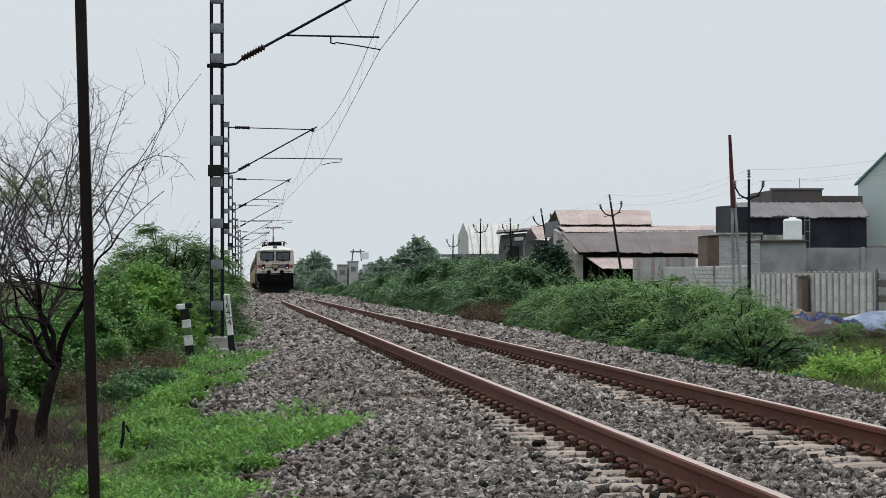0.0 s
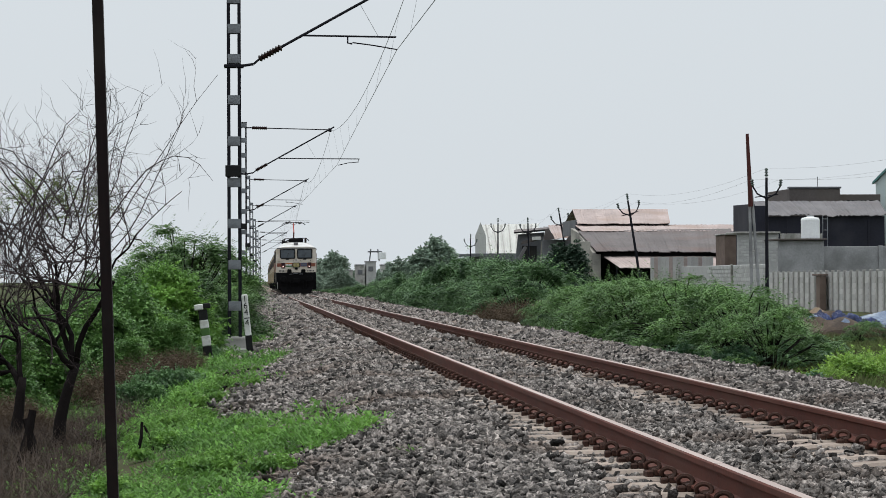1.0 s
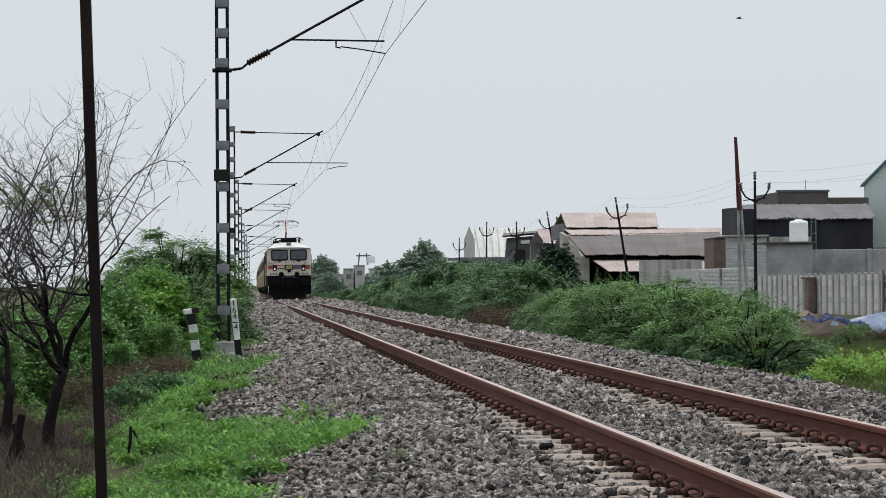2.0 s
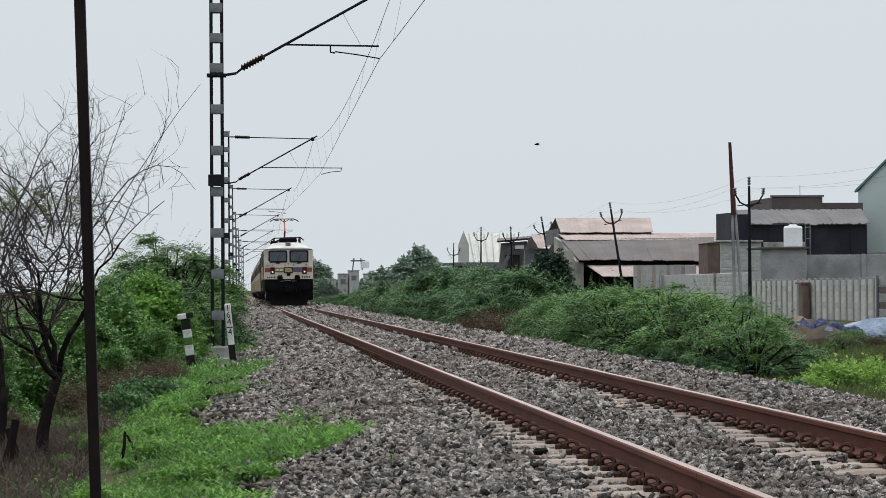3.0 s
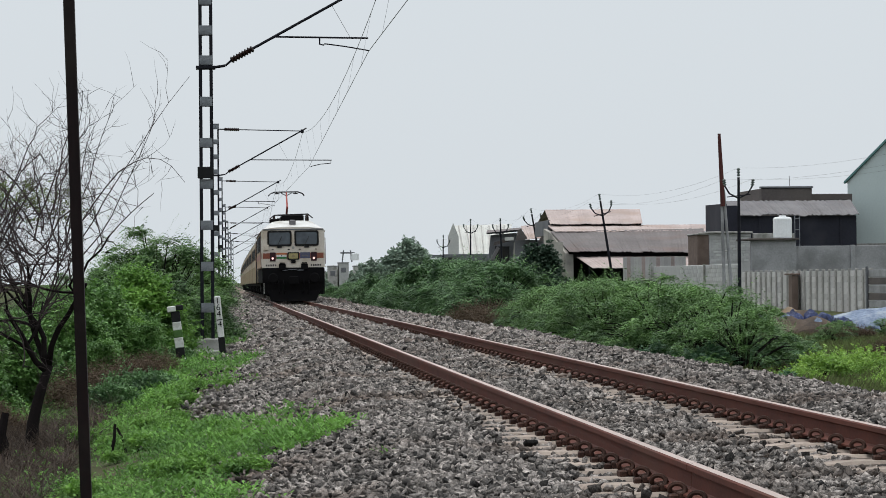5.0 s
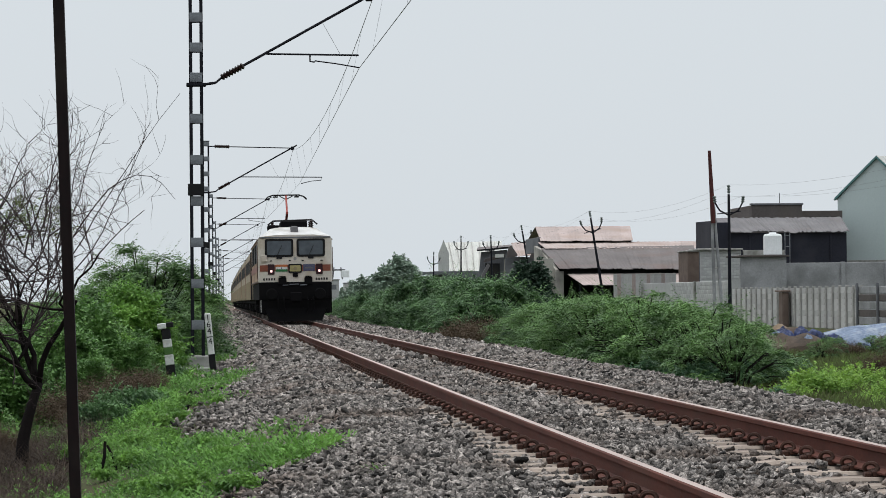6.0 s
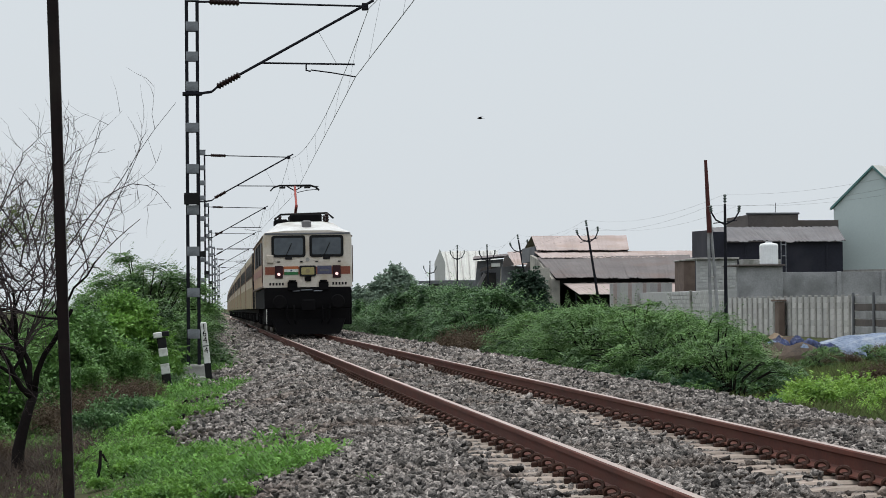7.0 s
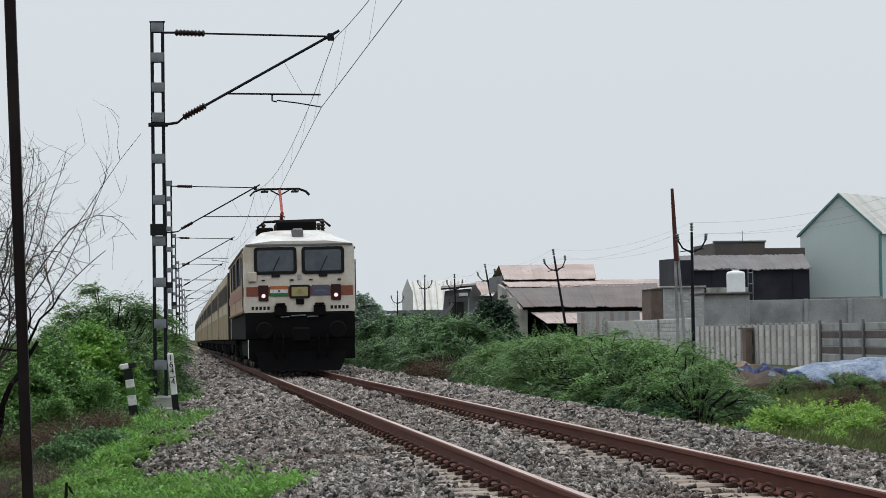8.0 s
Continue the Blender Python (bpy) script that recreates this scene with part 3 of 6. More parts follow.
# ---------- plants ----------
def spray_arrays(rng, centres, radii, count, leaf, reach=0.5, droop=0.5, leaflets=11, wide=0.22, shell=0.45):
    """Drooping sprays of leaflets over the surface of overlapping mounds: vertices and quads."""
    centres, radii = np.array(centres, float), np.array(radii, float)
    w = (radii[:, 0] * radii[:, 1] * radii[:, 2]) ** 0.66
    which = rng.choice(len(centres), count, p=w / w.sum())
    d = rng.normal(size=(count, 3))
    d[:, 2] = np.abs(d[:, 2]) * 0.9 - 0.25
    d /= np.linalg.norm(d, axis=1)[:, None]
    lump = 1 + 0.3 * np.sin(5 * d[:, :1] + which[:, None]) * np.cos(4 * d[:, 1:2] + 2 * which[:, None])
    p = centres[which] + d * radii[which] * (shell + (1 - shell) * rng.random((count, 1)) ** 0.6) * lump
    out = d * (1, 1, 0.6) + rng.normal(size=(count, 3)) * 0.45
    out[:, 2] += 0.25
    out /= np.linalg.norm(out, axis=1)[:, None]
    length = reach * (0.5 + rng.random((count, 1)))
    t = (np.arange(leaflets) + 0.5)[None, :, None] / leaflets
    axis = p[:, None] + out[:, None] * (length[:, None] * t)
    axis[:, :, 2] -= droop * (length * t[0, :, 0]) ** 1.6
    side = np.cross(out, (0, 0, 1.0))
    side /= np.linalg.norm(side, axis=1)[:, None] + 1e-6
    sign = np.where(np.arange(leaflets) % 2, 1.0, -1.0)[None, :, None]
    ldir = side[:, None] * sign * 0.9 + out[:, None] * 0.55 + rng.normal(size=(count, leaflets, 3)) * 0.35
    ldir /= np.linalg.norm(ldir, axis=2)[:, :, None]
    nrm = rng.normal(size=(count, leaflets, 3)) * 0.6 + (0, 0, 1)
    across = np.cross(ldir, nrm)
    across /= np.linalg.norm(across, axis=2)[:, :, None]
    ln = leaf * (0.6 + 0.8 * rng.random((count, leaflets, 1)))
    a = axis
    b = axis + ldir * ln * 0.5 + across * ln * wide
    c = axis + ldir * ln - np.array((0, 0, 0.15)) * ln
    e = axis + ldir * ln * 0.5 - across * ln * wide
    v = np.stack([a, b, c, e], 2).reshape(-1, 3)
    q = np.arange(len(v)).reshape(-1, 4)
    return v, q


def mound_set(rng, rx, ry, h, n):
    """Centres and radii of the mounds that make one bush."""
    cs, rs = [], []
    for _ in range(n):
        a, k = rng.random() * 2 * math.pi, rng.random() ** 0.6
        x, y = math.cos(a) * k * rx * 0.75, math.sin(a) * k * ry * 0.75
        top = h * (1 - 0.55 * k * k) * (0.75 + 0.35 * rng.random())
        r = (0.32 if n < 20 else 0.165) * min(rx, ry) * (0.6 + 0.8 * rng.random())
        cs.append((x, y, max(top - r * 0.8, 0.2 * h) * (1 if n < 20 else rng.random() ** 0.5)))
        rs.append((r * 1.15, r * 1.15, max(r * 0.8, top * 0.42) if n < 20 else r * 0.75))
    return cs, rs


def build_bush(name, seed, rx, ry, h, material, count, leaf, label, mounds=9, reach=0.5, droop=0.5, wide=0.35, category="bush", group="bushes beside the track", stems=7):
    rng = np.random.default_rng(seed)
    bush = thing(name, label, category, group)
    cs, rs = mound_set(rng, rx, ry, h, mounds)
    sh = Shape()
    for c, r in list(zip(cs, rs))[:stems]:
        mid = (c[0] * 0.45 + rng.normal() * 0.05, c[1] * 0.45 + rng.normal() * 0.05, c[2] * 0.55)
        sh.tube([(c[0] * 0.12, c[1] * 0.12, -0.25), mid, (c[0], c[1], c[2] + r[2] * 0.4)], [0.035, 0.024, 0.008], 5)
    tagged(part("brushwood", sh, BARK, bush), kind="stuff")
    v, q = spray_arrays(rng, cs, rs, count, leaf, reach, droop, wide=wide)
    top = np.percentile(v[:, 2], 98.5)
    v[:, 2] = np.maximum(v[:, 2] * (h / top), -0.15)
    part("crown", raw_mesh("crown", v, q, material), material, bush)
    return bush


def plume_arrays(rng, rx, ry, h, plumes, fronds, leaflets, leaf, wide):
    """Layered plumes of drooping pinnate fronds on a dome: plume centres, leaf vertices and quads."""
    a = rng.random(plumes) * 2 * math.pi
    skirt = rng.random(plumes) < 0.42
    k = np.where(skirt, 0.72 + 0.4 * rng.random(plumes), rng.random(plumes) ** 0.5)
    z = h * np.where(skirt, 0.1 + 0.42 * rng.random(plumes), np.sqrt(1 - 0.75 * np.minimum(k, 1) ** 2) * (0.8 + 0.24 * rng.random(plumes)))
    c = np.stack([np.cos(a) * k * rx * 0.85, np.sin(a) * k * ry * 0.85, z], 1)
    rc = 0.22 * min(rx, ry) * (0.6 + 0.8 * rng.random(plumes))
    which = np.repeat(np.arange(plumes), fronds)
    n = len(which)
    r = rc[which][:, None]
    p = c[which] + rng.normal(size=(n, 3)) * r * (0.22, 0.22, 0.1)
    turn = rng.random(n) * 2 * math.pi
    out = np.stack([np.cos(turn) + 0.5 * np.cos(a[which]) * k[which], np.sin(turn) + 0.5 * np.sin(a[which]) * k[which], 0.35 + 0.3 * rng.normal(size=n)], 1)
    shoot = rng.random(n) < 0.035
    out[shoot, 2] += 1.3
    out /= np.linalg.norm(out, axis=1)[:, None]
    length = r * (0.7 + 0.7 * rng.random((n, 1))) * np.where(shoot, 1.3, 1.0)[:, None]
    fall = np.where(shoot, 0.2, 0.55 + 0.5 * rng.random(n))[:, None]
    u = (np.arange(leaflets) + 0.7)[None, :, None] / leaflets
    axis = p[:, None] + out[:, None] * (length[:, None] * u)
    axis[:, :, 2] -= fall * length * u[0, :, 0] ** 2
    side = np.cross(out, (0, 0, 1.0))
    side /= np.linalg.norm(side, axis=1)[:, None] + 1e-6
    sign = np.where(np.arange(leaflets) % 2, 1.0, -1.0)[None, :, None]
    ldir = side[:, None] * sign + out[:, None] * 0.5 + rng.normal(size=(n, leaflets, 3)) * 0.25 - (0, 0, 0.2)
    ldir /= np.linalg.norm(ldir, axis=2)[:, :, None]
    across = np.cross(ldir, rng.normal(size=(n, leaflets, 3)) * 0.3 + (0, 0, 1))
    across /= np.linalg.norm(across, axis=2)[:, :, None]
    ln = leaf * (0.7 + 0.6 * rng.random((n, leaflets, 1))) * np.sin(math.pi * (0.2 + 0.7 * u))
    v = np.stack([axis, axis + ldir * ln * 0.45 + across * ln * wide, axis + ldir * ln, axis + ldir * ln * 0.45 - across * ln * wide], 2).reshape(-1, 3)
    return c, v, np.arange(len(v)).reshape(-1, 4)


def build_thorn_bush(seed, rx, ry, h, material, plumes, label, leaf=0.075, wide=0.3, fronds=34, leaflets=20):
    """A feathery thorn bush: arching branches that end in drooping plumes."""
    rng = np.random.default_rng(seed)
    bush = thing("thorn_bush", label, "bush", "bushes beside the track")
    cs, v, q = plume_arrays(rng, rx, ry, h, plumes, fronds, leaflets, leaf, wide)
    fit = h / np.percentile(v[:, 2], 99.3)
    sh = Shape()
    for x, y, z in cs:
        z *= fit
        sh.tube([(x * 0.12, y * 0.12, -0.2), (x * 0.3, y * 0.3, z * 0.62), (x * 0.7, y * 0.7, z * 1.0), (x, y, z * 0.98)], [0.03, 0.022, 0.014, 0.006], 4, cap=False)
    tagged(part("brushwood", sh, BARK, bush), kind="stuff")
    v[:, 2] = np.maximum(v[:, 2] * fit, -0.12)
    part("crown", raw_mesh("crown", v, q, material), material, bush)
    return bush


def place(ob, x, y, scale=1.0, turn=0.0, sink=0.0):
    ob.matrix_basis = Matrix.LocRotScale((x, y, ground_z(x, y) - sink), Euler((0, 0, turn)), (scale,) * 3)
    return ob


def copy_at(ob, x, y, scale=1.0, turn=0.0):
    c = copy_thing(ob, Matrix.Identity(4))
    c.matrix_basis = Matrix.LocRotScale((x, y, ground_z(x, y)), Euler((0, 0, turn)), (scale,) * 3)
    return c


HEDGE = [(40, 0.6), (45, 0.95), (51, 1.5), (57, 1.85), (72, 1.9), (77, 1.3), (80, 0.75), (86, 0.8), (89, 2.0), (95, 2.5), (106, 2.8), (124, 2.5), (152, 2.15), (210, 1.8), (290, 1.1), (440, 0.9)]


def hedge_height(s):
    """How tall the bushes stand along the line."""
    for (a, ha), (b, hb) in zip(HEDGE, HEDGE[1:]):
        if s <= b:
            return ha + (hb - ha) * max(0, s - a) / (b - a)
    return HEDGE[-1][1]


def build_plants():
    rng = random.Random(5)
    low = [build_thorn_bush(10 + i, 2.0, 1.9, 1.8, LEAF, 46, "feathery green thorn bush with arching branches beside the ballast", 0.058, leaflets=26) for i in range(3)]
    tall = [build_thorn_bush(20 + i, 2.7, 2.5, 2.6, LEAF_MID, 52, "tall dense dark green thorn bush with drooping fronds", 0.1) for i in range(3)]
    small = [build_bush("weed_clump", 30 + i, 1.0, 0.9, 0.75, LEAF_LIME, 420, 0.07, "low lime green leafy weed clump", 7, 0.3, 0.25, 0.4) for i in range(2)]
    vine = build_bush("vine_clump", 35, 1.0, 0.8, 0.7, LEAF_VINE, 520, 0.085, "blue-green broad-leaved vine clump at the ballast edge", 9, 0.3, 0.4, 0.42)
    dry = build_bush("dry_bush", 40, 1.2, 1.0, 0.95, DRY, 700, 0.11, "low dry brown scrub bush", 22, 0.4, 0.2, 0.07)

    def spread(kinds, spots):
        for i, (lat, s, sc) in enumerate(spots):
            ob = kinds[i % len(kinds)]
            x = track_x(s) + lat
            if i < len(kinds):
                place(ob, x, s, sc, rng.random() * 6.3)
            else:
                copy_at(ob, x, s, sc, rng.random() * 6.3)

    # rows of bushes behind the ballast shoulder, each row no higher than the one before it allows
    near, far = [], []
    for lat, s0, step, grow in ((6.3, 49.5, 1.0, 1.0), (9.6, 67, 1.25, 0.97), (13.6, 88, 1.6, 0.95), (18.0, 112, 2.2, 0.9)):
        s = s0
        while s < (420 if lat < 12 else 240):
            front = s * 9.76 / (lat + 3.46)
            h = hedge_height(front)
            if lat > 7 and 74 < front < 90:
                h = 1.914 - 0.45 * s / front
            h = 0.95 + (h - 0.95) * rng.uniform(0.82, 1.05) if h > 1.2 else h
            h = 1.914 + (h - 1.914) * (s / front if h > 1.914 else 1.0)
            big = front > 86
            if lat > 15 and front < 60:
                h = min(h, 1.15)
            (far if big else near).append((lat + rng.uniform(-0.6, 0.6), s, max(0.3, h * grow / (2.6 if big else 1.8))))
            s += (2.5 if not big else 3.6) * step * (1 + max(0, s - 120) / 90)
    near += [(5.2, 59, 0.42), (5.1, 63, 0.5), (5.2, 67, 0.5), (5.1, 71, 0.45), (5.5, 54, 0.42)]
    far += [(5.5, 93, 0.5), (5.4, 99, 0.55), (5.4, 106, 0.5), (5.3, 114, 0.5), (5.3, 124, 0.45), (5.2, 135, 0.4)]
    spread(low, near)
    spread(tall, far)
    spread(small, [(6.5, 44.5, 0.55), (7.3, 46, 0.7), (8.1, 48, 0.75), (8.6, 45, 0.55), (9.0, 50, 0.7), (9.9, 49, 0.5), (7.3, 42, 0.4), (10.4, 52, 0.6), (6.7, 39.5, 0.35), (6.1, 77, 0.5), (7.0, 79, 0.55), (6.4, 82, 0.5), (7.6, 84, 0.6), (5.6, 74, 0.4), (8.3, 88, 0.6)])
    spread([vine], [(5.4, 52, 0.7), (5.9, 49.5, 0.75), (5.2, 56, 0.6), (6.6, 50.5, 0.8), (5.0, 61, 0.5), (5.0, 68, 0.5), (4.9, 100, 0.5), (4.9, 91, 0.45), (7.4, 52.5, 0.8), (8.4, 54, 0.7), (6.0, 43.0, 0.4), (9.3, 43.5, 0.5)])
    spread([dry], [(4.95, 85.0, 1.1), (5.35, 82.0, 1.05), (4.9, 88.5, 0.9), (6.3, 86.0, 1.0), (10.9, 47, 0.55), (9.6, 45.5, 0.5), (12.4, 60, 0.7), (-4.85, 43.0, 0.55), (-5.2, 41.5, 0.55), (-5.5, 38.5, 0.6), (-5.3, 36.5, 0.38), (-6.2, 32, 0.45), (-6.6, 34, 0.5), (-6.9, 30.5, 0.5), (-4.6, 45.0, 0.5),
                   (17.5, 84, 0.5), (19.6, 87, 0.55), (20.6, 91, 0.5), (15.8, 80, 0.5), (18.3, 78, 0.45)])
    for lat, s, sc in ((16.3, 82, 0.32), (17.4, 86, 0.3), (18.8, 84, 0.32), (19.8, 90, 0.3), (14.6, 76, 0.34), (16.4, 74, 0.34)):
        copy_at(low[int(s) % 3], track_x(s) + lat, s, sc, s)

    # left of the line
    creeper = build_bush("creeper_bush", 51, 1.15, 1.3, 1.95, LEAF_BRIGHT, 2800, 0.062, "bright green creeper-covered bush beside the mast", 36, 0.28, 0.4, 0.42)
    place(creeper, -5.05, 54.5, 1.02, 0.4)
    copy_at(creeper, -5.6, 51.5, 0.72, 2.0)
    shade = build_bush("creeper_bush", 54, 1.2, 1.3, 1.95, LEAF_SHADE, 2600, 0.07, "dark green creeper-covered bush on the verge", 30, 0.3, 0.4, 0.4)
    place(shade, -5.75, 50.0, 0.9, 1.0)
    for lat, s, sc in ((-6.1, 47.0, 0.76), (-7.0, 48.0, 0.72), (-6.5, 40.0, 0.7), (-5.5, 43.0, 0.45), (-6.9, 37, 0.6), (-7.4, 42, 0.6), (-4.95, 49.5, 0.5), (-5.0, 52.0, 0.62)):
        copy_at(shade, lat, s, sc, s)
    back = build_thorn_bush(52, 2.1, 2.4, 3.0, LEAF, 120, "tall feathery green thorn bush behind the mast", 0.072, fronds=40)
    place(back, -4.95, 63, 1.0, 0.2)
    for lat, s, sc, turn in ((-5.3, 59, 0.78, 1.7), (-4.9, 72, 0.86, 2.2), (-4.7, 83, 0.8, 4.0), (-6.9, 57, 0.6, 1.0), (-8.2, 60, 0.52, 3.0), (-9.6, 66, 0.5, 5.0), (-7.2, 67, 0.7, 0.6)):
        copy_at(back, lat, s, sc, turn)
    for i, s in enumerate((96, 112, 130, 150, 175, 200, 235, 280, 330)):
        copy_at(back, track_x(s) - 6.0 - 0.3 * i, s, 0.75, i * 1.3)
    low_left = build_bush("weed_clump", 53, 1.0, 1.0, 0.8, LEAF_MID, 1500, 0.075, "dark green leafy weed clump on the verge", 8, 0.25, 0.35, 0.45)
    place(low_left, -4.75, 38.5, 0.5, 0.0)
    herb = build_bush("weed_clump", 55, 1.0, 1.0, 0.9, LEAF_BRIGHT, 420, 0.11, "small bright green leafy weed on the verge", 7, 0.35, 0.3, 0.4)
    place(herb, -3.5, 27.0, 0.14, 0.0)
    for i in range(46):
        s = 17.5 + 27 * rng.random()
        lat = -3.15 - 1.9 * rng.random() - (0.25 if 25 < s < 36 else 0)
        copy_at(herb, lat, s, rng.uniform(0.08, 0.2), rng.random() * 6.3)
    for lat, s, sc in ((-5.0, 36.5, 0.42), (-4.3, 39.5, 0.3), (-4.7, 58, 0.8), (-4.7, 65, 0.9), (-4.3, 53.5, 0.4), (-4.35, 50.5, 0.3)):
        copy_at(low_left, lat, s, sc, s)


build_plants()


def build_trees():
    """Leafy trees behind the sheds and along the far line."""
    dark = build_bush("shade_tree", 61, 2.7, 2.5, 4.3, LEAF_DARK, 5200, 0.2, "dark green shade tree beside the sheds", 14, 0.6, 0.6, 0.5, "tree", "trees")
    place(dark, 21.8, 206, 1.0, 0.3)
    # far trees carry their haze in the leaf colour
    far = build_bush("roadside_tree", 62, 4.5, 4.5, 7.0, LEAF_FAR_HAZED, 5200, 0.32, "green tree beyond the bushes, leaves paled to stand in for haze", 18, 0.9, 0.5, 0.5, "tree", "trees")
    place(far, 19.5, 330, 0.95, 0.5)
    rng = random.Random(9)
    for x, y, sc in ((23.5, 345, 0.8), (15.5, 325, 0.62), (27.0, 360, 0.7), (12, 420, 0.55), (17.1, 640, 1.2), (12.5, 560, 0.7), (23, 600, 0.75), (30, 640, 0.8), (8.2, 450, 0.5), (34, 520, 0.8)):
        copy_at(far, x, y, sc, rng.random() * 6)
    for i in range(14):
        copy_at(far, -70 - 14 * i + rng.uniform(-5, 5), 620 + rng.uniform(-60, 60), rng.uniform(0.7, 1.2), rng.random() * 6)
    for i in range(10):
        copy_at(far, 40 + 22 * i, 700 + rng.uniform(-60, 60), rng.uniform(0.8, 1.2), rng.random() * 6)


build_trees()


def build_bare_tree(name, base, seed, height, spread, forks, label, limit=1.5, whips=(), leafy_top=True):
    """A leafless thorn tree: trunk, limbs and a haze of fine twigs."""
    rng = random.Random(seed)
    tree = thing(name, label, "tree", "trees", at=Matrix.Translation(base))
    trunk, limbs, twigs = Shape(), [], Shape()

    def grow(p, d, length, r, level):
        if level == 1:
            limbs.append(Shape())
        steps = 5 if level < 4 else 3
        pts, rad = [p], [r]
        for i in range(steps):
            k = 0.26 if level else 0.09
            d = (d + Vector((rng.gauss(0, k), rng.gauss(0, k), rng.gauss(0.0, 0.8 * k)))).normalized()
            p = p + d * length / steps
            pts.append(p)
            rad.append(r * (1 - 0.45 * (i + 1) / steps) if level < 5 else r * (1 - 0.75 * (i + 1) / steps))
        sh = trunk if level == 0 else limbs[-1] if level < 3 else twigs
        sh.tube(pts, rad, 8 if level < 2 else 5 if level < 4 else 3, cap=level < 3)
        if level >= 6:
            return
        n = forks[level]
        for i in range(n):
            k = rng.uniform(0.35, 1.0) if level else rng.uniform(0.85, 1.0)
            j = min(int(k * steps), steps - 1)
            start = pts[j].lerp(pts[j + 1], k * steps - j if k < 1 else 1)
            a = rng.random() * 2 * math.pi
            away = d.orthogonal().normalized()
            away.rotate(Matrix.Rotation(a, 3, d))
            nd = (d * rng.uniform(0.55, 1.0) + away * rng.uniform(0.5, 0.95) * spread + Vector((0.0, 0, 0.14))).normalized()
            if level == 0 and nd.z < 0.55:
                nd = (nd + Vector((0, 0, 0.8))).normalized()
            if start.x + nd.x * length > (limit if start.z > 3.1 else (0.15 if level < 2 else 0.42) * limit):
                nd.x *= -0.4
            grow(start, nd, length * rng.uniform(0.56, 0.9) if level else length * rng.uniform(0.75, 1.05), max(rad[j] * 0.68, 0.003), level + 1)

    grow(Vector((0, 0, -0.2)), Vector((-0.06, 0, 1)), height * 0.27, 0.085, 0)
    fan = [(rng.uniform(-1.15, 0.85), rng.uniform(0.9, 1.9)) for _ in range(26 if leafy_top else 12)]
    for lean, reach in fan:
        a = Vector((rng.uniform(-0.5, 0.4), rng.uniform(-0.3, 0.3), rng.uniform(1.9, 2.7)))
        out = Vector((math.sin(lean), rng.uniform(-0.45, 0.45), math.cos(lean)))
        c = a + out * reach * (1 if lean < 0.5 else 0.75) + Vector((0, 0, -0.35 * abs(lean) * reach))
        whips = whips + ((a, a + out * reach * 0.6 + Vector((0, 0, 0.3 * reach * abs(lean))), c),)
    for ends in whips:
        a, b, c = (Vector(p) for p in ends)
        pts = [a * (1 - t) ** 2 + b * 2 * t * (1 - t) + c * t * t + Vector((rng.gauss(0, 0.015), rng.gauss(0, 0.03), rng.gauss(0, 0.015))) for t in (i / 10 for i in range(11))]
        twigs.tube(pts, [0.0105 - 0.0008 * i for i in range(11)], 5, cap=False)
        for i in range(3, 10):
            d = (pts[i + 1] - pts[i]).normalized() if i < 10 else Vector((0, 0, 1))
            grow(pts[i], (d + Vector((rng.gauss(0, 0.45), rng.gauss(0, 0.5), rng.gauss(0.1, 0.4)))).normalized(), rng.uniform(0.25, 0.6), 0.0035, 5)
    part("trunk", trunk, BARK, tree, smooth=True)
    for sh in limbs:
        part("limb", sh, BARK, tree, smooth=True)
    if leafy_top:
        leafy = np.random.default_rng(seed)
        v, q = spray_arrays(leafy, [(-0.5, 0.4, 2.7), (-0.15, 0.4, 2.8), (0.2, 0.4, 2.6)], [(0.4, 0.35, 0.26)] * 3, 230, 0.032, 0.2, 0.3, wide=0.3)
        tagged(part("dry_leaves", raw_mesh("dry_leaves", v, q, ROUGH_GRASS), ROUGH_GRASS, tree, "sparse olive withered leaves"), kind="stuff")
    tagged(part("brushwood", twigs, TWIG, tree, "fine grey-brown bare twigs"), kind="stuff")
    return tree


build_bare_tree("bare_thorn_tree", (-5.55, 29.5, ground_z(-5.55, 29.5)), 3, 4.3, 1.0, (4, 3, 4, 3, 3, 2), "leafless dark thorn tree on the weedy verge", 1.5,
                (((0.1, 0, 1.5), (0.7, 0.1, 2.7), (1.78, 0.3, 4.2)), ((0.1, 0, 1.6), (1.1, -0.1, 3.9), (1.68, 0, 3.0)), ((0.0, 0, 1.6), (0.65, 0.2, 2.8), (0.9, 0.2, 3.95)),
                 ((0.1, 0, 1.5), (1.0, 0.1, 2.6), (1.4, 0.2, 3.75)), ((0.0, 0, 1.6), (0.3, 0.1, 2.8), (0.5, 0.1, 3.7))))
build_bare_tree("bare_thorn_tree", (-6.15, 30.6, ground_z(-6.15, 30.6)), 8, 3.6, 0.9, (3, 3, 3, 3, 3, 2), "leafless dark thorn tree on the weedy verge", 0.9, leafy_top=False)


def verge_edge(s):
    """Where the weeds end and the ballast begins, as a distance from the centre line."""
    return -2.85 + 0.45 * np.array([noise.noise((0.0, b * 0.33, 4.0)) for b in s]) + 0.65 * np.exp(-((s - 22.8) / 1.1) ** 2) - 0.35 * np.exp(-((s - 30) / 6) ** 2)


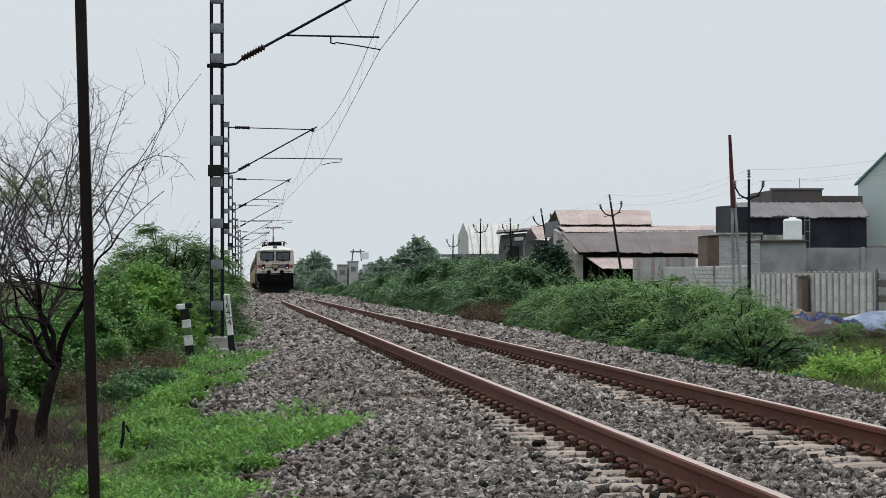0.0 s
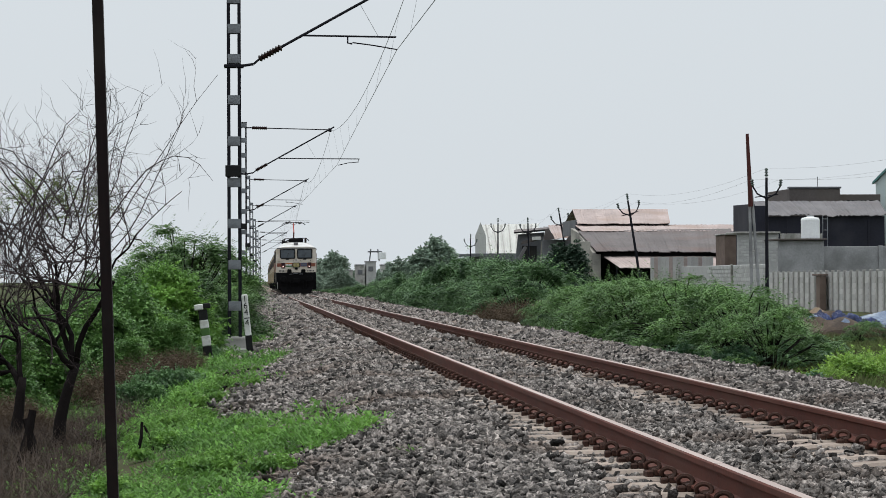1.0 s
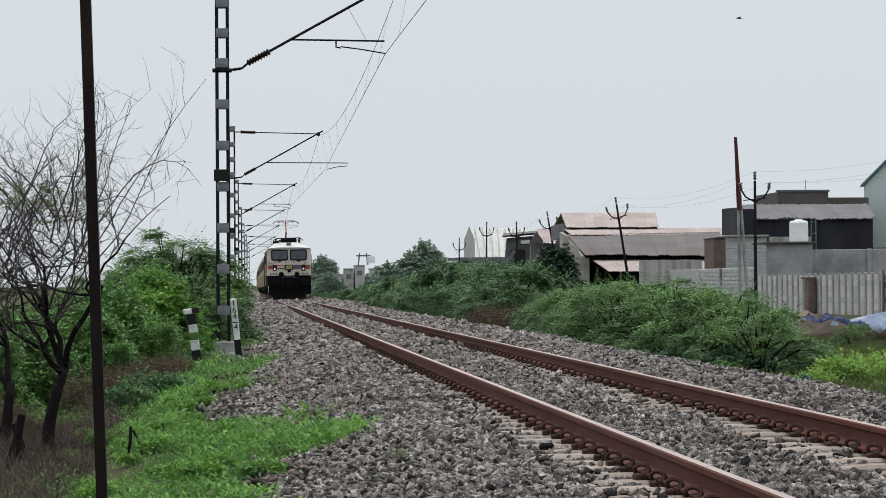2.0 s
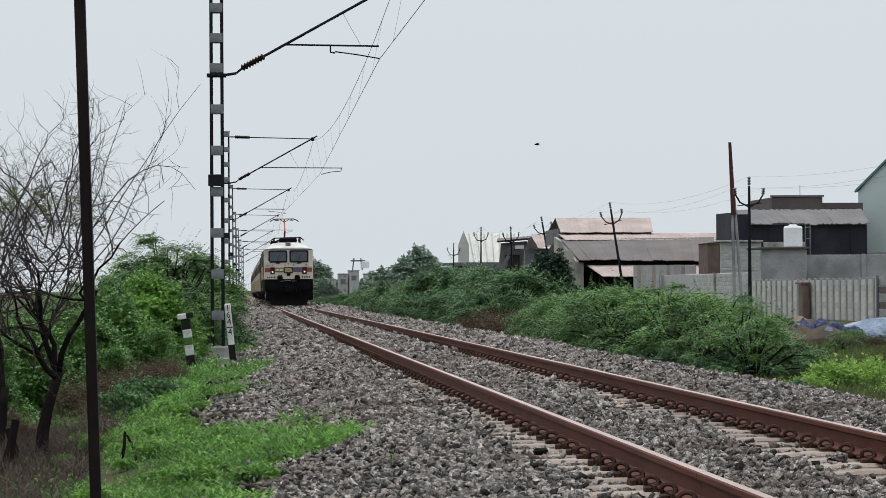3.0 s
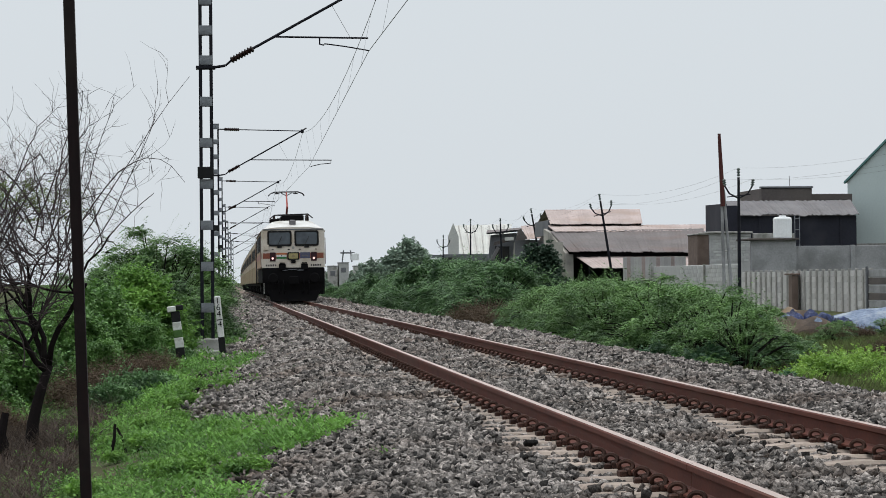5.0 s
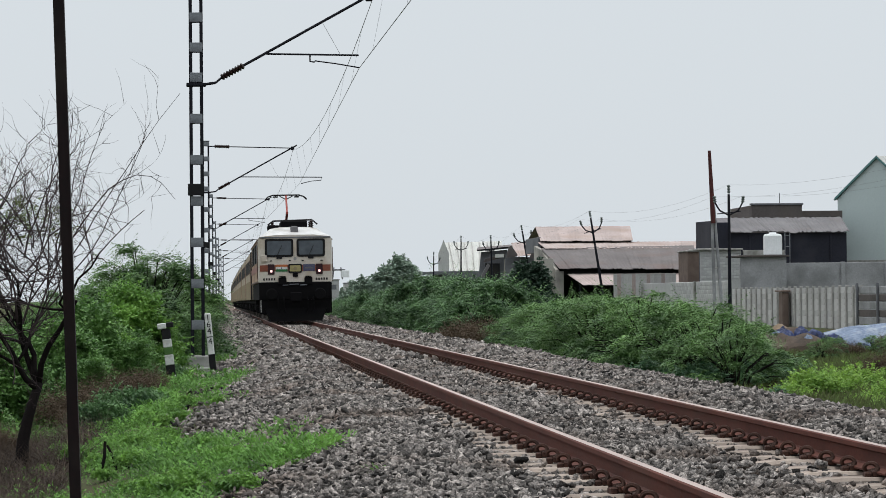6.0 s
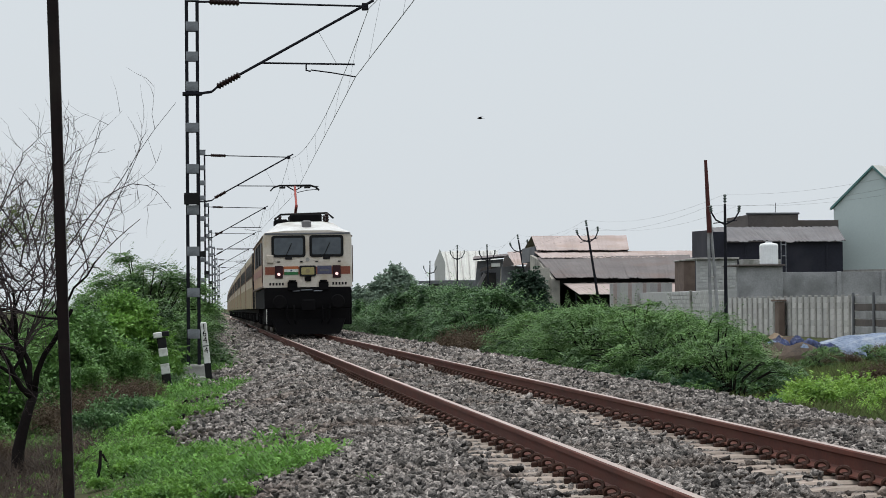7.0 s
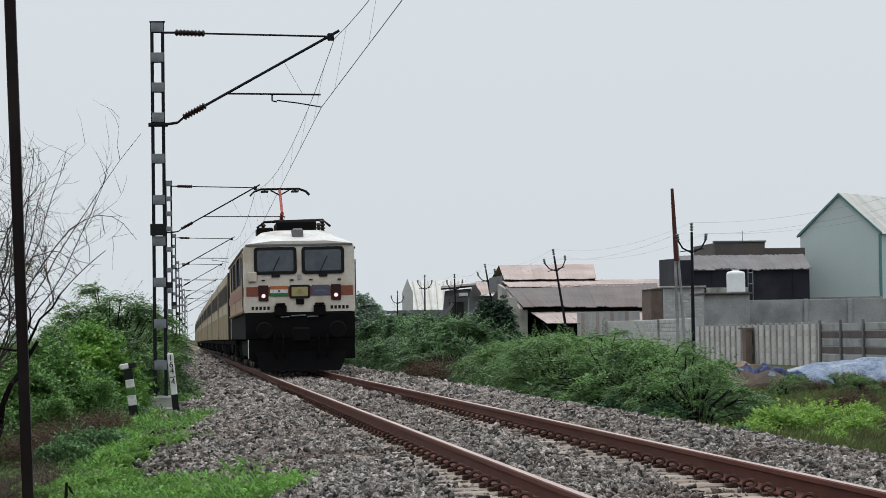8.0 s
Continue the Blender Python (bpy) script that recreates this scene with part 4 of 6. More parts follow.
def build_verge():
    """Grass blades, dry litter and small stumps on the left verge."""
    rng = np.random.default_rng(77)
    # small rosettes of weeds, a score of leaves each
    n = 52000
    s = 15 + 47 * rng.random(n) ** 1.4
    s[::12] = -6 + 21 * rng.random(len(s[::12]))
    lat = -2.0 - 5.4 * rng.random(n)
    patch = np.array([noise.noise((a * 0.9, b * 0.45, 1.5)) + 0.5 * noise.noise((a * 2.5, b * 1.6, 9.0)) for a, b in zip(lat, s)])
    patch += 1.3 * np.exp(-((s - 22.8) / 1.0) ** 2 - ((lat + 2.75) / 0.5) ** 2) + 0.3 * np.exp(-((lat + 4.15) / 0.65) ** 2)
    edge = verge_edge(s)
    dry_side = np.clip((-4.95 - lat) / 0.8, 0, 1) * (s < 34)
    keep = (lat < edge + 0.9 * rng.random(n) ** 3) & ((patch > -0.02 + 0.6 * rng.random(n) + 1.5 * dry_side + 0.3 * np.clip((s - 26) / 6, 0, 1) * np.clip((lat + 4.3) / 0.4, 0, 1)) | (rng.random(n) < 0.1 * (1 - dry_side))) & (patch > -0.1 + (lat - edge + 0.8).clip(0, 1) * 0.7)
    s, lat, patch = s[keep], lat[keep], patch[keep]
    leaves = 14
    cx = np.repeat(lat + CURVE * s * s / 2, leaves)
    cz = np.repeat([ground_z(a, b) for a, b in zip(lat + CURVE * s * s / 2, s)], leaves)
    size = np.repeat((0.5 + 0.9 * rng.random(len(s)) ** 1.5 + 0.75 * patch.clip(0, 1)) * (1 + 0.012 * (s - 15)), leaves)
    cs = np.repeat(s, leaves)
    n = len(cs)
    a = rng.random(n) * 2 * math.pi
    r = 0.11 * rng.random(n) ** 0.6 * size
    way = np.stack([np.cos(a), np.sin(a), 0 * a], 1)
    base = np.stack([cx, cs, cz - 0.01], 1) + way * (r * 0.6)[:, None]
    base[:, 2] += 0.085 * size * rng.random(n) ** 1.2
    ln = (0.014 + 0.026 * rng.random(n)) * size
    w = ln * (0.16 + 0.14 * rng.random(n))
    side = np.stack([-np.sin(a) * w, np.cos(a) * w, 0 * a], 1)
    rise = rng.normal(size=n) * 0.45 + 0.55
    out = way * (ln * 0.85)[:, None] + np.stack([0 * a, 0 * a, rise * ln], 1)
    mid, tip = base + out * 0.55, base + out * np.array((1, 1, 0.75))
    v = np.stack([base, mid - side, tip, mid + side], 1).reshape(-1, 3)
    tagged(new("verge_grass", raw_mesh("verge_grass", v, np.arange(len(v)).reshape(-1, 4), GRASS)), "short bright green leafy weeds on the verge", "grass", kind="stuff")
    # dry twigs below the bare trees
    m = 26000
    s = 16 + 20 * rng.random(m)
    x = -4.85 - 2.6 * rng.random(m) ** 0.9
    z = np.array([ground_z(p, q) for p, q in zip(x, s)])
    d = rng.normal(size=(m, 3)) * (1, 1, 0.7)
    d[:, 2] = np.abs(d[:, 2])
    d /= np.linalg.norm(d, axis=1)[:, None]
    ln = (0.12 + 0.4 * rng.random((m, 1)))
    p0 = np.stack([x, s, z], 1)
    sd = np.cross(d, (0, 0, 1.0)) * 0.006 + 1e-4
    up = np.cross(d, sd)
    v = np.stack([p0 - sd, p0 + sd, p0 + up, p0 + d * ln], 1).reshape(-1, 3)
    k = np.arange(m)[:, None] * 4
    q = np.concatenate([k + (0, 1, 3), k + (1, 2, 3), k + (2, 0, 3)])
    tagged(new("dry_litter", raw_mesh("dry_litter", v, q, LITTER)), "dry brown twigs and litter under the bare trees", "litter", kind="stuff")
    # rough grass between the bushes and the wall
    m = 30000
    s = 36 + 97 * rng.random(m) ** 1.2
    x = 5.0 + (0.262 * s - 3.4) * rng.random(m)
    dump = (x > 14.5) & (s > 80)
    z = np.array([ground_z(p, q) for p, q in zip(x, s)])
    tall = (0.1 + 0.2 * rng.random(m)) * np.where(dump, 0.5, 1.0) * (1 + 0.5 * np.array([noise.noise((p * 0.6, q * 0.3, 2.0)) for p, q in zip(x, s)]))
    blades = 6
    tall = np.repeat(tall, blades) * (0.6 + 0.6 * rng.random(m * blades))
    p0 = np.repeat(np.stack([x, s, z - 0.03], 1), blades, 0) + rng.normal(size=(m * blades, 3)) * (0.09, 0.09, 0)
    bow = rng.normal(size=(m * blades, 3)) * (0.35, 0.35, 0.0) * tall[:, None]
    a = rng.random(m * blades) * math.pi
    sd = np.stack([np.cos(a), np.sin(a), 0 * a], 1) * 0.008
    up = np.array((0, 0, 1.0)) * tall[:, None]
    v = np.stack([p0 - sd, p0 + sd, p0 + up * 0.6 + bow * 0.4 + sd * 0.7, p0 + up + bow], 1).reshape(-1, 3)
    tagged(new("rough_grass", raw_mesh("rough_grass", v, np.arange(len(v)).reshape(-1, 4), ROUGH_GRASS)), "rough olive-brown grass between the bushes", "grass", kind="stuff")
    for x, s, h, r, t in ((-5.85, 27.6, 0.62, 0.05, 14), (-5.7, 27.9, 0.5, 0.045, -12), (-4.55, 26.0, 0.32, 0.018, 10), (-4.4, 26.1, 0.26, 0.014, -18)):
        st = thing("cut_stump", "short dark cut stump on the verge", "stump", "cut stumps", at=Matrix.Translation((x, s, ground_z(x, s))) @ pose(0, 0, 0, 0, t, 0))
        part("stem", Shape().tube([(0, 0, -0.1), (0.02, 0, h * 0.5), (0, 0.02, h)], [r * 1.2, r, r * 0.8], 7), BARK, st)


build_verge()


# ---------- buildings beyond the bushes ----------
def sheet_roof(name, parent, a, b, c, d, mats, t=0.022, label="", wear=1.0):
    """Lapped corrugated sheets between ridge a-b and eave d-c, each a little out of line."""
    a, b, c, d = map(Vector, (a, b, c, d))
    rng = random.Random(round(a.x * 31 + a.y))
    count = max(2, round((b - a).length / 1.05))
    up = (b - a).cross(d - a).normalized()
    if up.z < 0:
        up = -up
    for j in range(count):
        k0, k1 = j / count, (j + 1.04) / count
        ridge, eave = [], []
        drop, slip = rng.uniform(-0.03, 0.03) * wear, rng.uniform(-0.012, 0.02) * wear
        for i in range(7):
            k = k0 + (k1 - k0) * i / 6
            lift = up * (t * (i % 2) + 0.012 * (j % 2) + rng.uniform(0, 0.03) * wear)
            ridge.append(a.lerp(b, k) + lift)
            eave.append(d.lerp(c, k) + lift + (d - a) * slip + Vector((0, 0, drop + rng.uniform(-0.02, 0.02) * wear)))
        low = [q - up * 0.05 for q in ridge] + [q - up * 0.05 for q in eave]
        m = 7
        faces = [(i, i + 1, m + i + 1, m + i) for i in range(m - 1)] + [(2 * m + i + 1, 2 * m + i, 3 * m + i, 3 * m + i + 1) for i in range(m - 1)]
        faces += [(m + i, m + i + 1, 3 * m + i + 1, 3 * m + i) for i in range(m - 1)]
        part(name + "_sheet", Shape().add(ridge + eave + low, faces), mats, parent, label)


def slab(x0, x1, y0, y1, z0, z1, b=0.02):
    return Shape().box(x0, x1, y0, y1, z0, z1, b)


def gable_wall(x0, x1, y, z0, ze, za, t=0.2):
    """An end wall facing the line of sight: eaves at ze, apex at za."""
    xm = (x0 + x1) / 2
    ring = [(x0, z0), (x1, z0), (x1, ze), (xm, za), (x0, ze)]
    return Shape().loft([[(x, y, z) for x, z in ring], [(x, y + t, z) for x, z in ring]])


def build_buildings():
    gz = -1.05
    # pale gabled shed
    b = thing("gabled_shed", "pale grey-green gabled metal shed with teal trim", "building", at=Matrix.Translation((54.1, 220, 0)) @ pose(0, 0, 0, 0, 0, -38))
    x0, x1, y0, y1, ze, za = -3.75, 3.75, 0.0, 25.0, 9.2, 12.75
    xm = (x0 + x1) / 2
    part("end_wall", gable_wall(x0, x1, y0, gz, ze, za), PALE_GREEN, b)
    part("side_wall", slab(x0, x0 + 0.2, y0 + 0.21, y1, gz, ze), PALE_GREEN, b)
    part("side_wall", slab(x1 - 0.2, x1, y0 + 0.21, y1, gz, ze), PALE_GREEN, b)
    sheet_roof("roof", b, (xm, y0 - 0.2, za + 0.1), (xm, y1, za + 0.1), (x1 + 0.25, y1, ze - 0.02), (x1 + 0.25, y0 - 0.2, ze - 0.02), SHEET_WHITE, label="off-white roof sheets")
    sheet_roof("roof", b, (xm, y0 - 0.2, za + 0.1), (xm, y1, za + 0.1), (x0 - 0.25, y1, ze - 0.02), (x0 - 0.25, y0 - 0.2, ze - 0.02), SHEET_WHITE)
    for xa, xb in ((x0 - 0.2, xm), (xm, x1 + 0.2)):
        za_, zb_ = (ze, za) if xa < xm else (za, ze)
        part("verge_trim", Shape().loft([[(xa, y0 - 0.24, za_ - 0.12), (xa, y0 - 0.24, za_ + 0.1), (xa, y0 - 0.02, za_ + 0.1), (xa, y0 - 0.02, za_ - 0.12)],
                                         [(xb, y0 - 0.24, zb_ - 0.12), (xb, y0 - 0.24, zb_ + 0.1), (xb, y0 - 0.02, zb_ + 0.1), (xb, y0 - 0.02, zb_ - 0.12)]]), TEAL, b)
    part("corner_trim", slab(x1 - 0.16, x1 + 0.1, y0 - 0.12, y0 - 0.01, 3.4, ze), TEAL, b)
    part("plinth_band", slab(x0 - 0.1, x1 + 0.1, y0 - 0.3, y0 - 0.01, 3.2, 3.85), CONCRETE, b)
    # dark shed with grey roof
    b = thing("dark_shed", "dark sheet-clad shed with a dull grey roof", "building")
    part("front_wall", slab(38.11, 47.6, 205, 205.2, gz, 5.9), SHEET_DARK, b)
    part("side_wall", Shape().loft([[(36.85, 205.2, gz), (36.85, 213, gz), (36.85, 213, 7.0), (36.85, 205.2, 6.9)], [(37.1, 205.2, gz), (37.1, 213, gz), (37.1, 213, 7.0), (37.1, 205.2, 6.9)]]), SHEET_DARK, b)
    part("corner_wall", slab(36.82, 38.1, 204.95, 205.19, gz, 6.75), SHEET_DARK, b)
    sheet_roof("roof", b, (37.7, 211, 7.25), (48.6, 211, 7.25), (47.7, 204.6, 5.85), (37.9, 204.6, 5.95), SHEET_GREY, wear=2.2)
    for x in (39.6, 43.0, 46.2):
        part("wall_seam", slab(x, x + 0.14, 204.93, 204.99, 3, 5.85), SHEET_DARK, b)
    b = thing("roof_block", "brown-grey upper storey block with a flat roof", "building")
    part("wall", slab(42.0, 46.3, 215, 224, gz, 8.45), OLD_BROWN, b)
    part("wall", slab(46.31, 50.0, 216, 224, gz, 8.0), OLD_BROWN, b)
    part("parapet", slab(41.9, 46.4, 214.9, 215.4, 8.46, 8.62), SHED_GREY, b)
    # black slab on the wall stands in for a shaded opening
    part("dark_opening", slab(47.0, 49.9, 215.9, 215.99, 6.9, 7.5), BLACK, b)
    part("rod", Shape().tube([(44.6, 216, 8.45), (44.6, 216, 9.5)], 0.025, 5), DARK_STEEL, b)
    # long shed with stepped roofs
    b = thing("long_shed", "long workshop with rusty stepped sheet roofs and an open front", "building")
    sheet_roof("upper_roof", b, (27.2, 243, 7.5), (36.2, 243, 7.5), (35.3, 236, 6.0), (26.8, 236, 6.0), SHEET_PINK, label="faded pinkish upper roof")
    sheet_roof("upper_roof", b, (27.2, 243, 7.5), (36.2, 243, 7.5), (36.6, 249, 6.0), (27.0, 249, 6.0), SHEET_PINK)
    # black slab in place of the shade between the two roofs
    part("clerestory", slab(27.0, 35.4, 237.2, 237.4, 5.2, 6.1), BLACK, b, "black slab standing in for the shaded clerestory gap")
    part("clerestory_side", slab(26.75, 26.99, 237.4, 247, 5.0, 6.4), SHED_GREY, b)
    sheet_roof("middle_roof", b, (26.7, 237.2, 5.9), (42.0, 237.2, 5.9), (41.0, 231, 5.2), (26.6, 231, 5.2), SHEET_PINK)
    sheet_roof("lower_roof", b, (26.3, 232, 5.28), (40.2, 232, 5.42), (38.2, 221, 3.2), (26.5, 221, 3.34), SHEET, label="rusty brown lower roof")
    # black strip put in as the shade under the eave
    part("eave_shade", slab(26.9, 38.2, 222, 222.2, 2.7, 3.15), BLACK, b)
    part("side_wall", Shape().loft([[(26.3, 222, gz), (26.3, 237, gz), (26.3, 237, 5.6), (26.3, 232, 5.1), (26.3, 222, 3.2)], [(26.6, 222, gz), (26.6, 237, gz), (26.6, 237, 5.6), (26.6, 232, 5.1), (26.6, 222, 3.2)]]), BEIGE_WALL, b)
    part("corner_pier", slab(26.25, 26.95, 221.7, 221.99, gz, 3.1), BEIGE_WALL, b)
    part("corner_wall", slab(25.3, 26.24, 223, 223.2, gz, 4.2), BEIGE_WALL, b)
    # black wall stands in for the unlit depth behind the open front
    part("back_wall", slab(26.6, 40, 230, 230.2, gz, 4.5), BLACK, b, "black wall standing in for the unlit interior")
    sheet_roof("lean_to_roof", b, (27.2, 221.4, 2.85), (37.4, 221.4, 2.85), (37.4, 216.5, 1.85), (27.9, 216.5, 1.85), SHEET_PINK)
    for x in (27.6, 30.5, 33.5, 36.5):
        part("post", slab(x, x + 0.12, 217, 217.12, gz, 1.95), DARK_STEEL, b)
    # saw-tooth sheds behind
    b = thing("sawtooth_shed", "dull grey-brown leaning workshop with patched sheet roofs", "building")
    part("wall", Shape().loft([[(27.18, 300, -1.6), (31.03, 300, -1.6), (31.09, 300, 6.39), (28.05, 300, 6.15)], [(27.18, 300.3, -1.6), (31.03, 300.3, -1.6), (31.09, 300.3, 6.39), (28.05, 300.3, 6.15)]]), SHED_GREY, b)
    part("wall", Shape().loft([[(30.35, 296, -1.6), (34.05, 296, -1.6), (34.10, 296, 5.41), (30.41, 296, 5.56)], [(30.35, 296.3, -1.6), (34.05, 296.3, -1.6), (34.10, 296.3, 5.41), (30.41, 296.3, 5.56)]]), SHED_GREY, b)
    sheet_roof("roof", b, (28.20, 306, 6.75), (32.69, 306, 7.11), (31.58, 299.4, 6.68), (27.47, 299.4, 6.37), SHEET, wear=2.0)
    part("roof_edge", Shape().loft([[(27.47, 299, 6.23), (27.47, 299, 6.40), (31.25, 299, 6.74), (31.24, 299, 6.52)], [(27.47, 299.3, 6.23), (27.47, 299.3, 6.40), (31.25, 299.3, 6.74), (31.24, 299.3, 6.52)]]), BLACK, b)
    part("awning", Shape().loft([[(28.18, 298.6, 4.91), (28.33, 298.6, 5.30), (30.60, 298.6, 5.97), (30.70, 298.6, 5.54)], [(28.18, 298.9, 4.91), (28.33, 298.9, 5.30), (30.60, 298.9, 5.97), (30.70, 298.9, 5.54)]]), OLD_BROWN, b)
    part("pale_patch", Shape().loft([[(29.51, 298.3, 5.46), (29.51, 298.3, 5.85), (30.52, 298.3, 5.88), (30.51, 298.3, 5.49)], [(29.51, 298.6, 5.46), (29.51, 298.6, 5.85), (30.52, 298.6, 5.88), (30.51, 298.6, 5.49)]]), SHEET_WHITE, b, "pale loose sheet")
    part("strut", Shape().loft([[(30.17, 298.5, -1.6), (30.43, 298.5, -1.6), (30.82, 298.5, 5.27), (30.60, 298.5, 5.27)], [(30.17, 298.8, -1.6), (30.43, 298.8, -1.6), (30.82, 298.8, 5.27), (30.60, 298.8, 5.27)]]), BEIGE_WALL, b)
    part("loose_sheet", Shape().loft([[(27.85, 298.4, 3.30), (28.16, 298.4, 3.21), (28.92, 298.4, 4.59), (28.61, 298.4, 4.81)], [(27.85, 298.7, 3.30), (28.16, 298.7, 3.21), (28.92, 298.7, 4.59), (28.61, 298.7, 4.81)]]), SHEET_GREY, b)
    # dark sheet before the wall, in place of a shaded opening
    part("opening", Shape().loft([[(28.45, 299.6, -1.6), (30.12, 299.6, -1.6), (30.15, 299.6, 4.81), (28.48, 299.6, 4.83)], [(28.45, 299.9, -1.6), (30.12, 299.9, -1.6), (30.15, 299.9, 4.81), (28.48, 299.9, 4.83)]]), SHADE_PANEL, b)
    sheet_roof("roof", b, (31.54, 300, 7.17), (34.30, 300, 7.27), (33.48, 294.5, 5.70), (31.64, 294.5, 5.63), SHEET_PINK, wear=2.0)
    part("gable", Shape().loft([[(30.41, 294.9, 5.39), (31.80, 294.9, 5.55), (30.99, 294.9, 6.76), (30.64, 294.9, 6.59)], [(30.41, 295.2, 5.39), (31.80, 295.2, 5.55), (30.99, 295.2, 6.76), (30.64, 295.2, 6.59)]]), OLD_BROWN, b)
    part("gable", Shape().loft([[(32.75, 293, 5.27), (34.59, 293, 5.36), (34.60, 293, 6.22), (33.83, 293, 7.04)], [(32.75, 293.3, 5.27), (34.59, 293.3, 5.36), (34.60, 293.3, 6.22), (33.83, 293.3, 7.04)]]), OLD_BROWN, b)
    b = thing("white_shed", "off-white ribbed sheet shed far behind the bushes", "building")
    part("wall", gable_wall(28.35, 29.85, 360, gz, 7.0, 8.9), SHEET_WHITE, b)
    sheet_roof("roof", b, (30.2, 372, 8.75), (38.6, 372, 8.9), (36.4, 359, 4.0), (29.9, 359, 4.4), SHEET_WHITE, 0.05)
    for k in range(7):
        part("roof_rib", Shape().tube([(30.9 + 1.1 * k, 371.6, 8.78), (30.5 + 0.92 * k, 359.2, 4.55)], 0.08, 4), CONCRETE, b)
    part("annexe", slab(27.2, 35.5, 355, 355.3, gz, 4.5), SHED_GREY, b)
    part("annexe_roof", slab(24.6, 29.0, 352, 354.9, 4.0, 4.4), SHED_GREY, b)
    # far small buildings; the houses' pale materials stand in for haze
    for x, w, h, m, y in ((14.6, 2.4, 2.6, CONCRETE, 470), (17.6, 1.6, 3.6, CONCRETE, 480), (19.6, 1.8, 4.2, BLOCK, 480), (22.6, 1.6, 3.6, SHEET_WHITE, 485)):
        b = thing("distant_house", "small grey flat-roofed house far down the line", "building", "distant houses")
        part("wall", slab(x - w / 2, x + w / 2, y, y + 6, gz, h), m, b)
        part("parapet", slab(x - w / 2 - 0.1, x + w / 2 + 0.1, y - 0.1, y + 6.1, h + 0.01, h + 0.2), PLASTER, b)
        part("window", slab(x - 0.5, x + 0.4, y - 0.05, y - 0.01, h - 1.7, h - 0.8), SHED_GREY, b)
    b = thing("water_tower", "slender framed water tower with a round tank far off", "tower")
    for dx in (-0.9, 0.9):
        part("leg", Shape().tube([(20.2 + dx, 480, 4.4), (20.2 + dx * 0.7, 480, 6.6)], 0.12, 6), SHED_GREY, b)
    part("platform", slab(19.0, 21.6, 479.5, 481, 6.0, 6.25), SHED_GREY, b)
    part("tank", Shape().disc((21.6, 480, 5.4), (0, 0, 1), 0.8, 1.3, 14), TANK, b)


build_buildings()


def build_walls():
    """The boundary wall of posts and panels, block walls, the plastered wall and the tank on it."""
    gz = -1.05
    b = thing("precast_wall", "weathered precast panel boundary wall with slim posts", "wall", kind="structure")
    post = Shape().box(-0.09, 0.09, -0.1, 0.1, 0, 2.5, 0.02).mesh("post", CONCRETE)
    board = Shape().box(-0.02, 0.02, -0.72, 0.72, 0, 0.335, 0.004).mesh("panel", PANEL)
    y = 140.8
    while y < 176:
        p = part("post", post, CONCRETE, b)
        p.location = (32.4, y, gz)
        for k in range(7):
            q = part("panel", board, PANEL, b)
            q.location = (32.42, y + 0.8, gz + 0.02 + 0.34 * k)
        y += 1.62
    b = thing("brown_gate", "dark grey-brown timber gate in the boundary wall", "gate")
    for k in range(5):
        part("board", slab(32.1, 32.16, 118.0, 140.4, gz + 0.35 + 0.42 * k, gz + 0.72 + 0.42 * k, 0.02), OLD_BROWN if k % 2 else PLASTER, b)
    for y in (118.1, 122.0, 126.0, 131.2, 135.8, 140.2):
        part("stile", slab(31.98, 32.09, y, y + 0.24, gz, gz + 2.6, 0.02), SHED_GREY, b)
    p = thing("brown_pillar", "short brown brick pillar beside the boundary wall", "pillar")
    part("shaft", slab(31.8, 32.2, 158.0, 159.0, gz, 1.1), BRICK, p)
    part("cap", slab(31.7, 32.3, 157.9, 159.7, 1.11, 1.22), BRICK, p)
    b = thing("block_wall", "unplastered grey concrete block wall", "wall", kind="structure")
    part("core", slab(32.6, 32.8, 178, 232, gz, 1.95), BLOCK, b)
    blk = Shape().box(-0.05, 0.0, -0.36, 0.36, -0.14, 0.14, 0.012).mesh("block", BLOCK)
    n = 0
    for k in range(9):
        y = 178.4 + (0.38 if k % 2 else 0)
        while y < 201 and n < 290:
            q = part("block", blk, BLOCK, b)
            q.location = (32.59, y, 1.78 - 0.3 * k)
            y += 0.76
            n += 1
    for y in (190.5, 214, 231):
        part("pier", slab(32.4, 32.54, y, y + 0.3, gz, 2.0), CONCRETE, b)
    f = thing("board_fence", "faded board fence with reddish stains behind the block wall", "fence")
    board = slab(-0.156, 0.156, 0, 0.05, -1.05, 2.75).mesh("board", PANEL)
    rust = slab(-0.156, 0.156, 0, 0.05, -1.05, 2.71).mesh("board", SHEET_PINK)
    for k in range(17):
        q = part("board", rust if k % 4 == 1 else board, PANEL, f)
        q.location = (30.21 + 0.31 * k, 214 + 0.03 * (k % 2), 0.02 * (k * 7 % 3))
    # block room, brick room, plastered wall
    b = thing("block_room", "bare concrete block room with a flat slab roof", "building")
    part("wall", slab(33.75, 36.9, 195, 195.2, gz, 4.35), BLOCK, b)
    row = Shape().box(-0.19, 0.19, -0.03, 0, -0.09, 0.09, 0.008).mesh("block", BLOCK)
    for k in range(10):
        for i in range(7):
            q = part("block", row, BLOCK, b)
            q.location = (34.0 + 0.42 * i + (0.2 if k % 2 else 0), 194.99, 2.3 + 0.21 * k)
    part("roof_slab", slab(33.6, 37.0, 194.7, 199, 4.36, 4.5), CONCRETE, b)
    part("parapet", slab(37.2, 40.4, 195.4, 195.8, 3.2, 4.35), CONCRETE, b)
    b = thing("brick_room", "small brown brick room", "building")
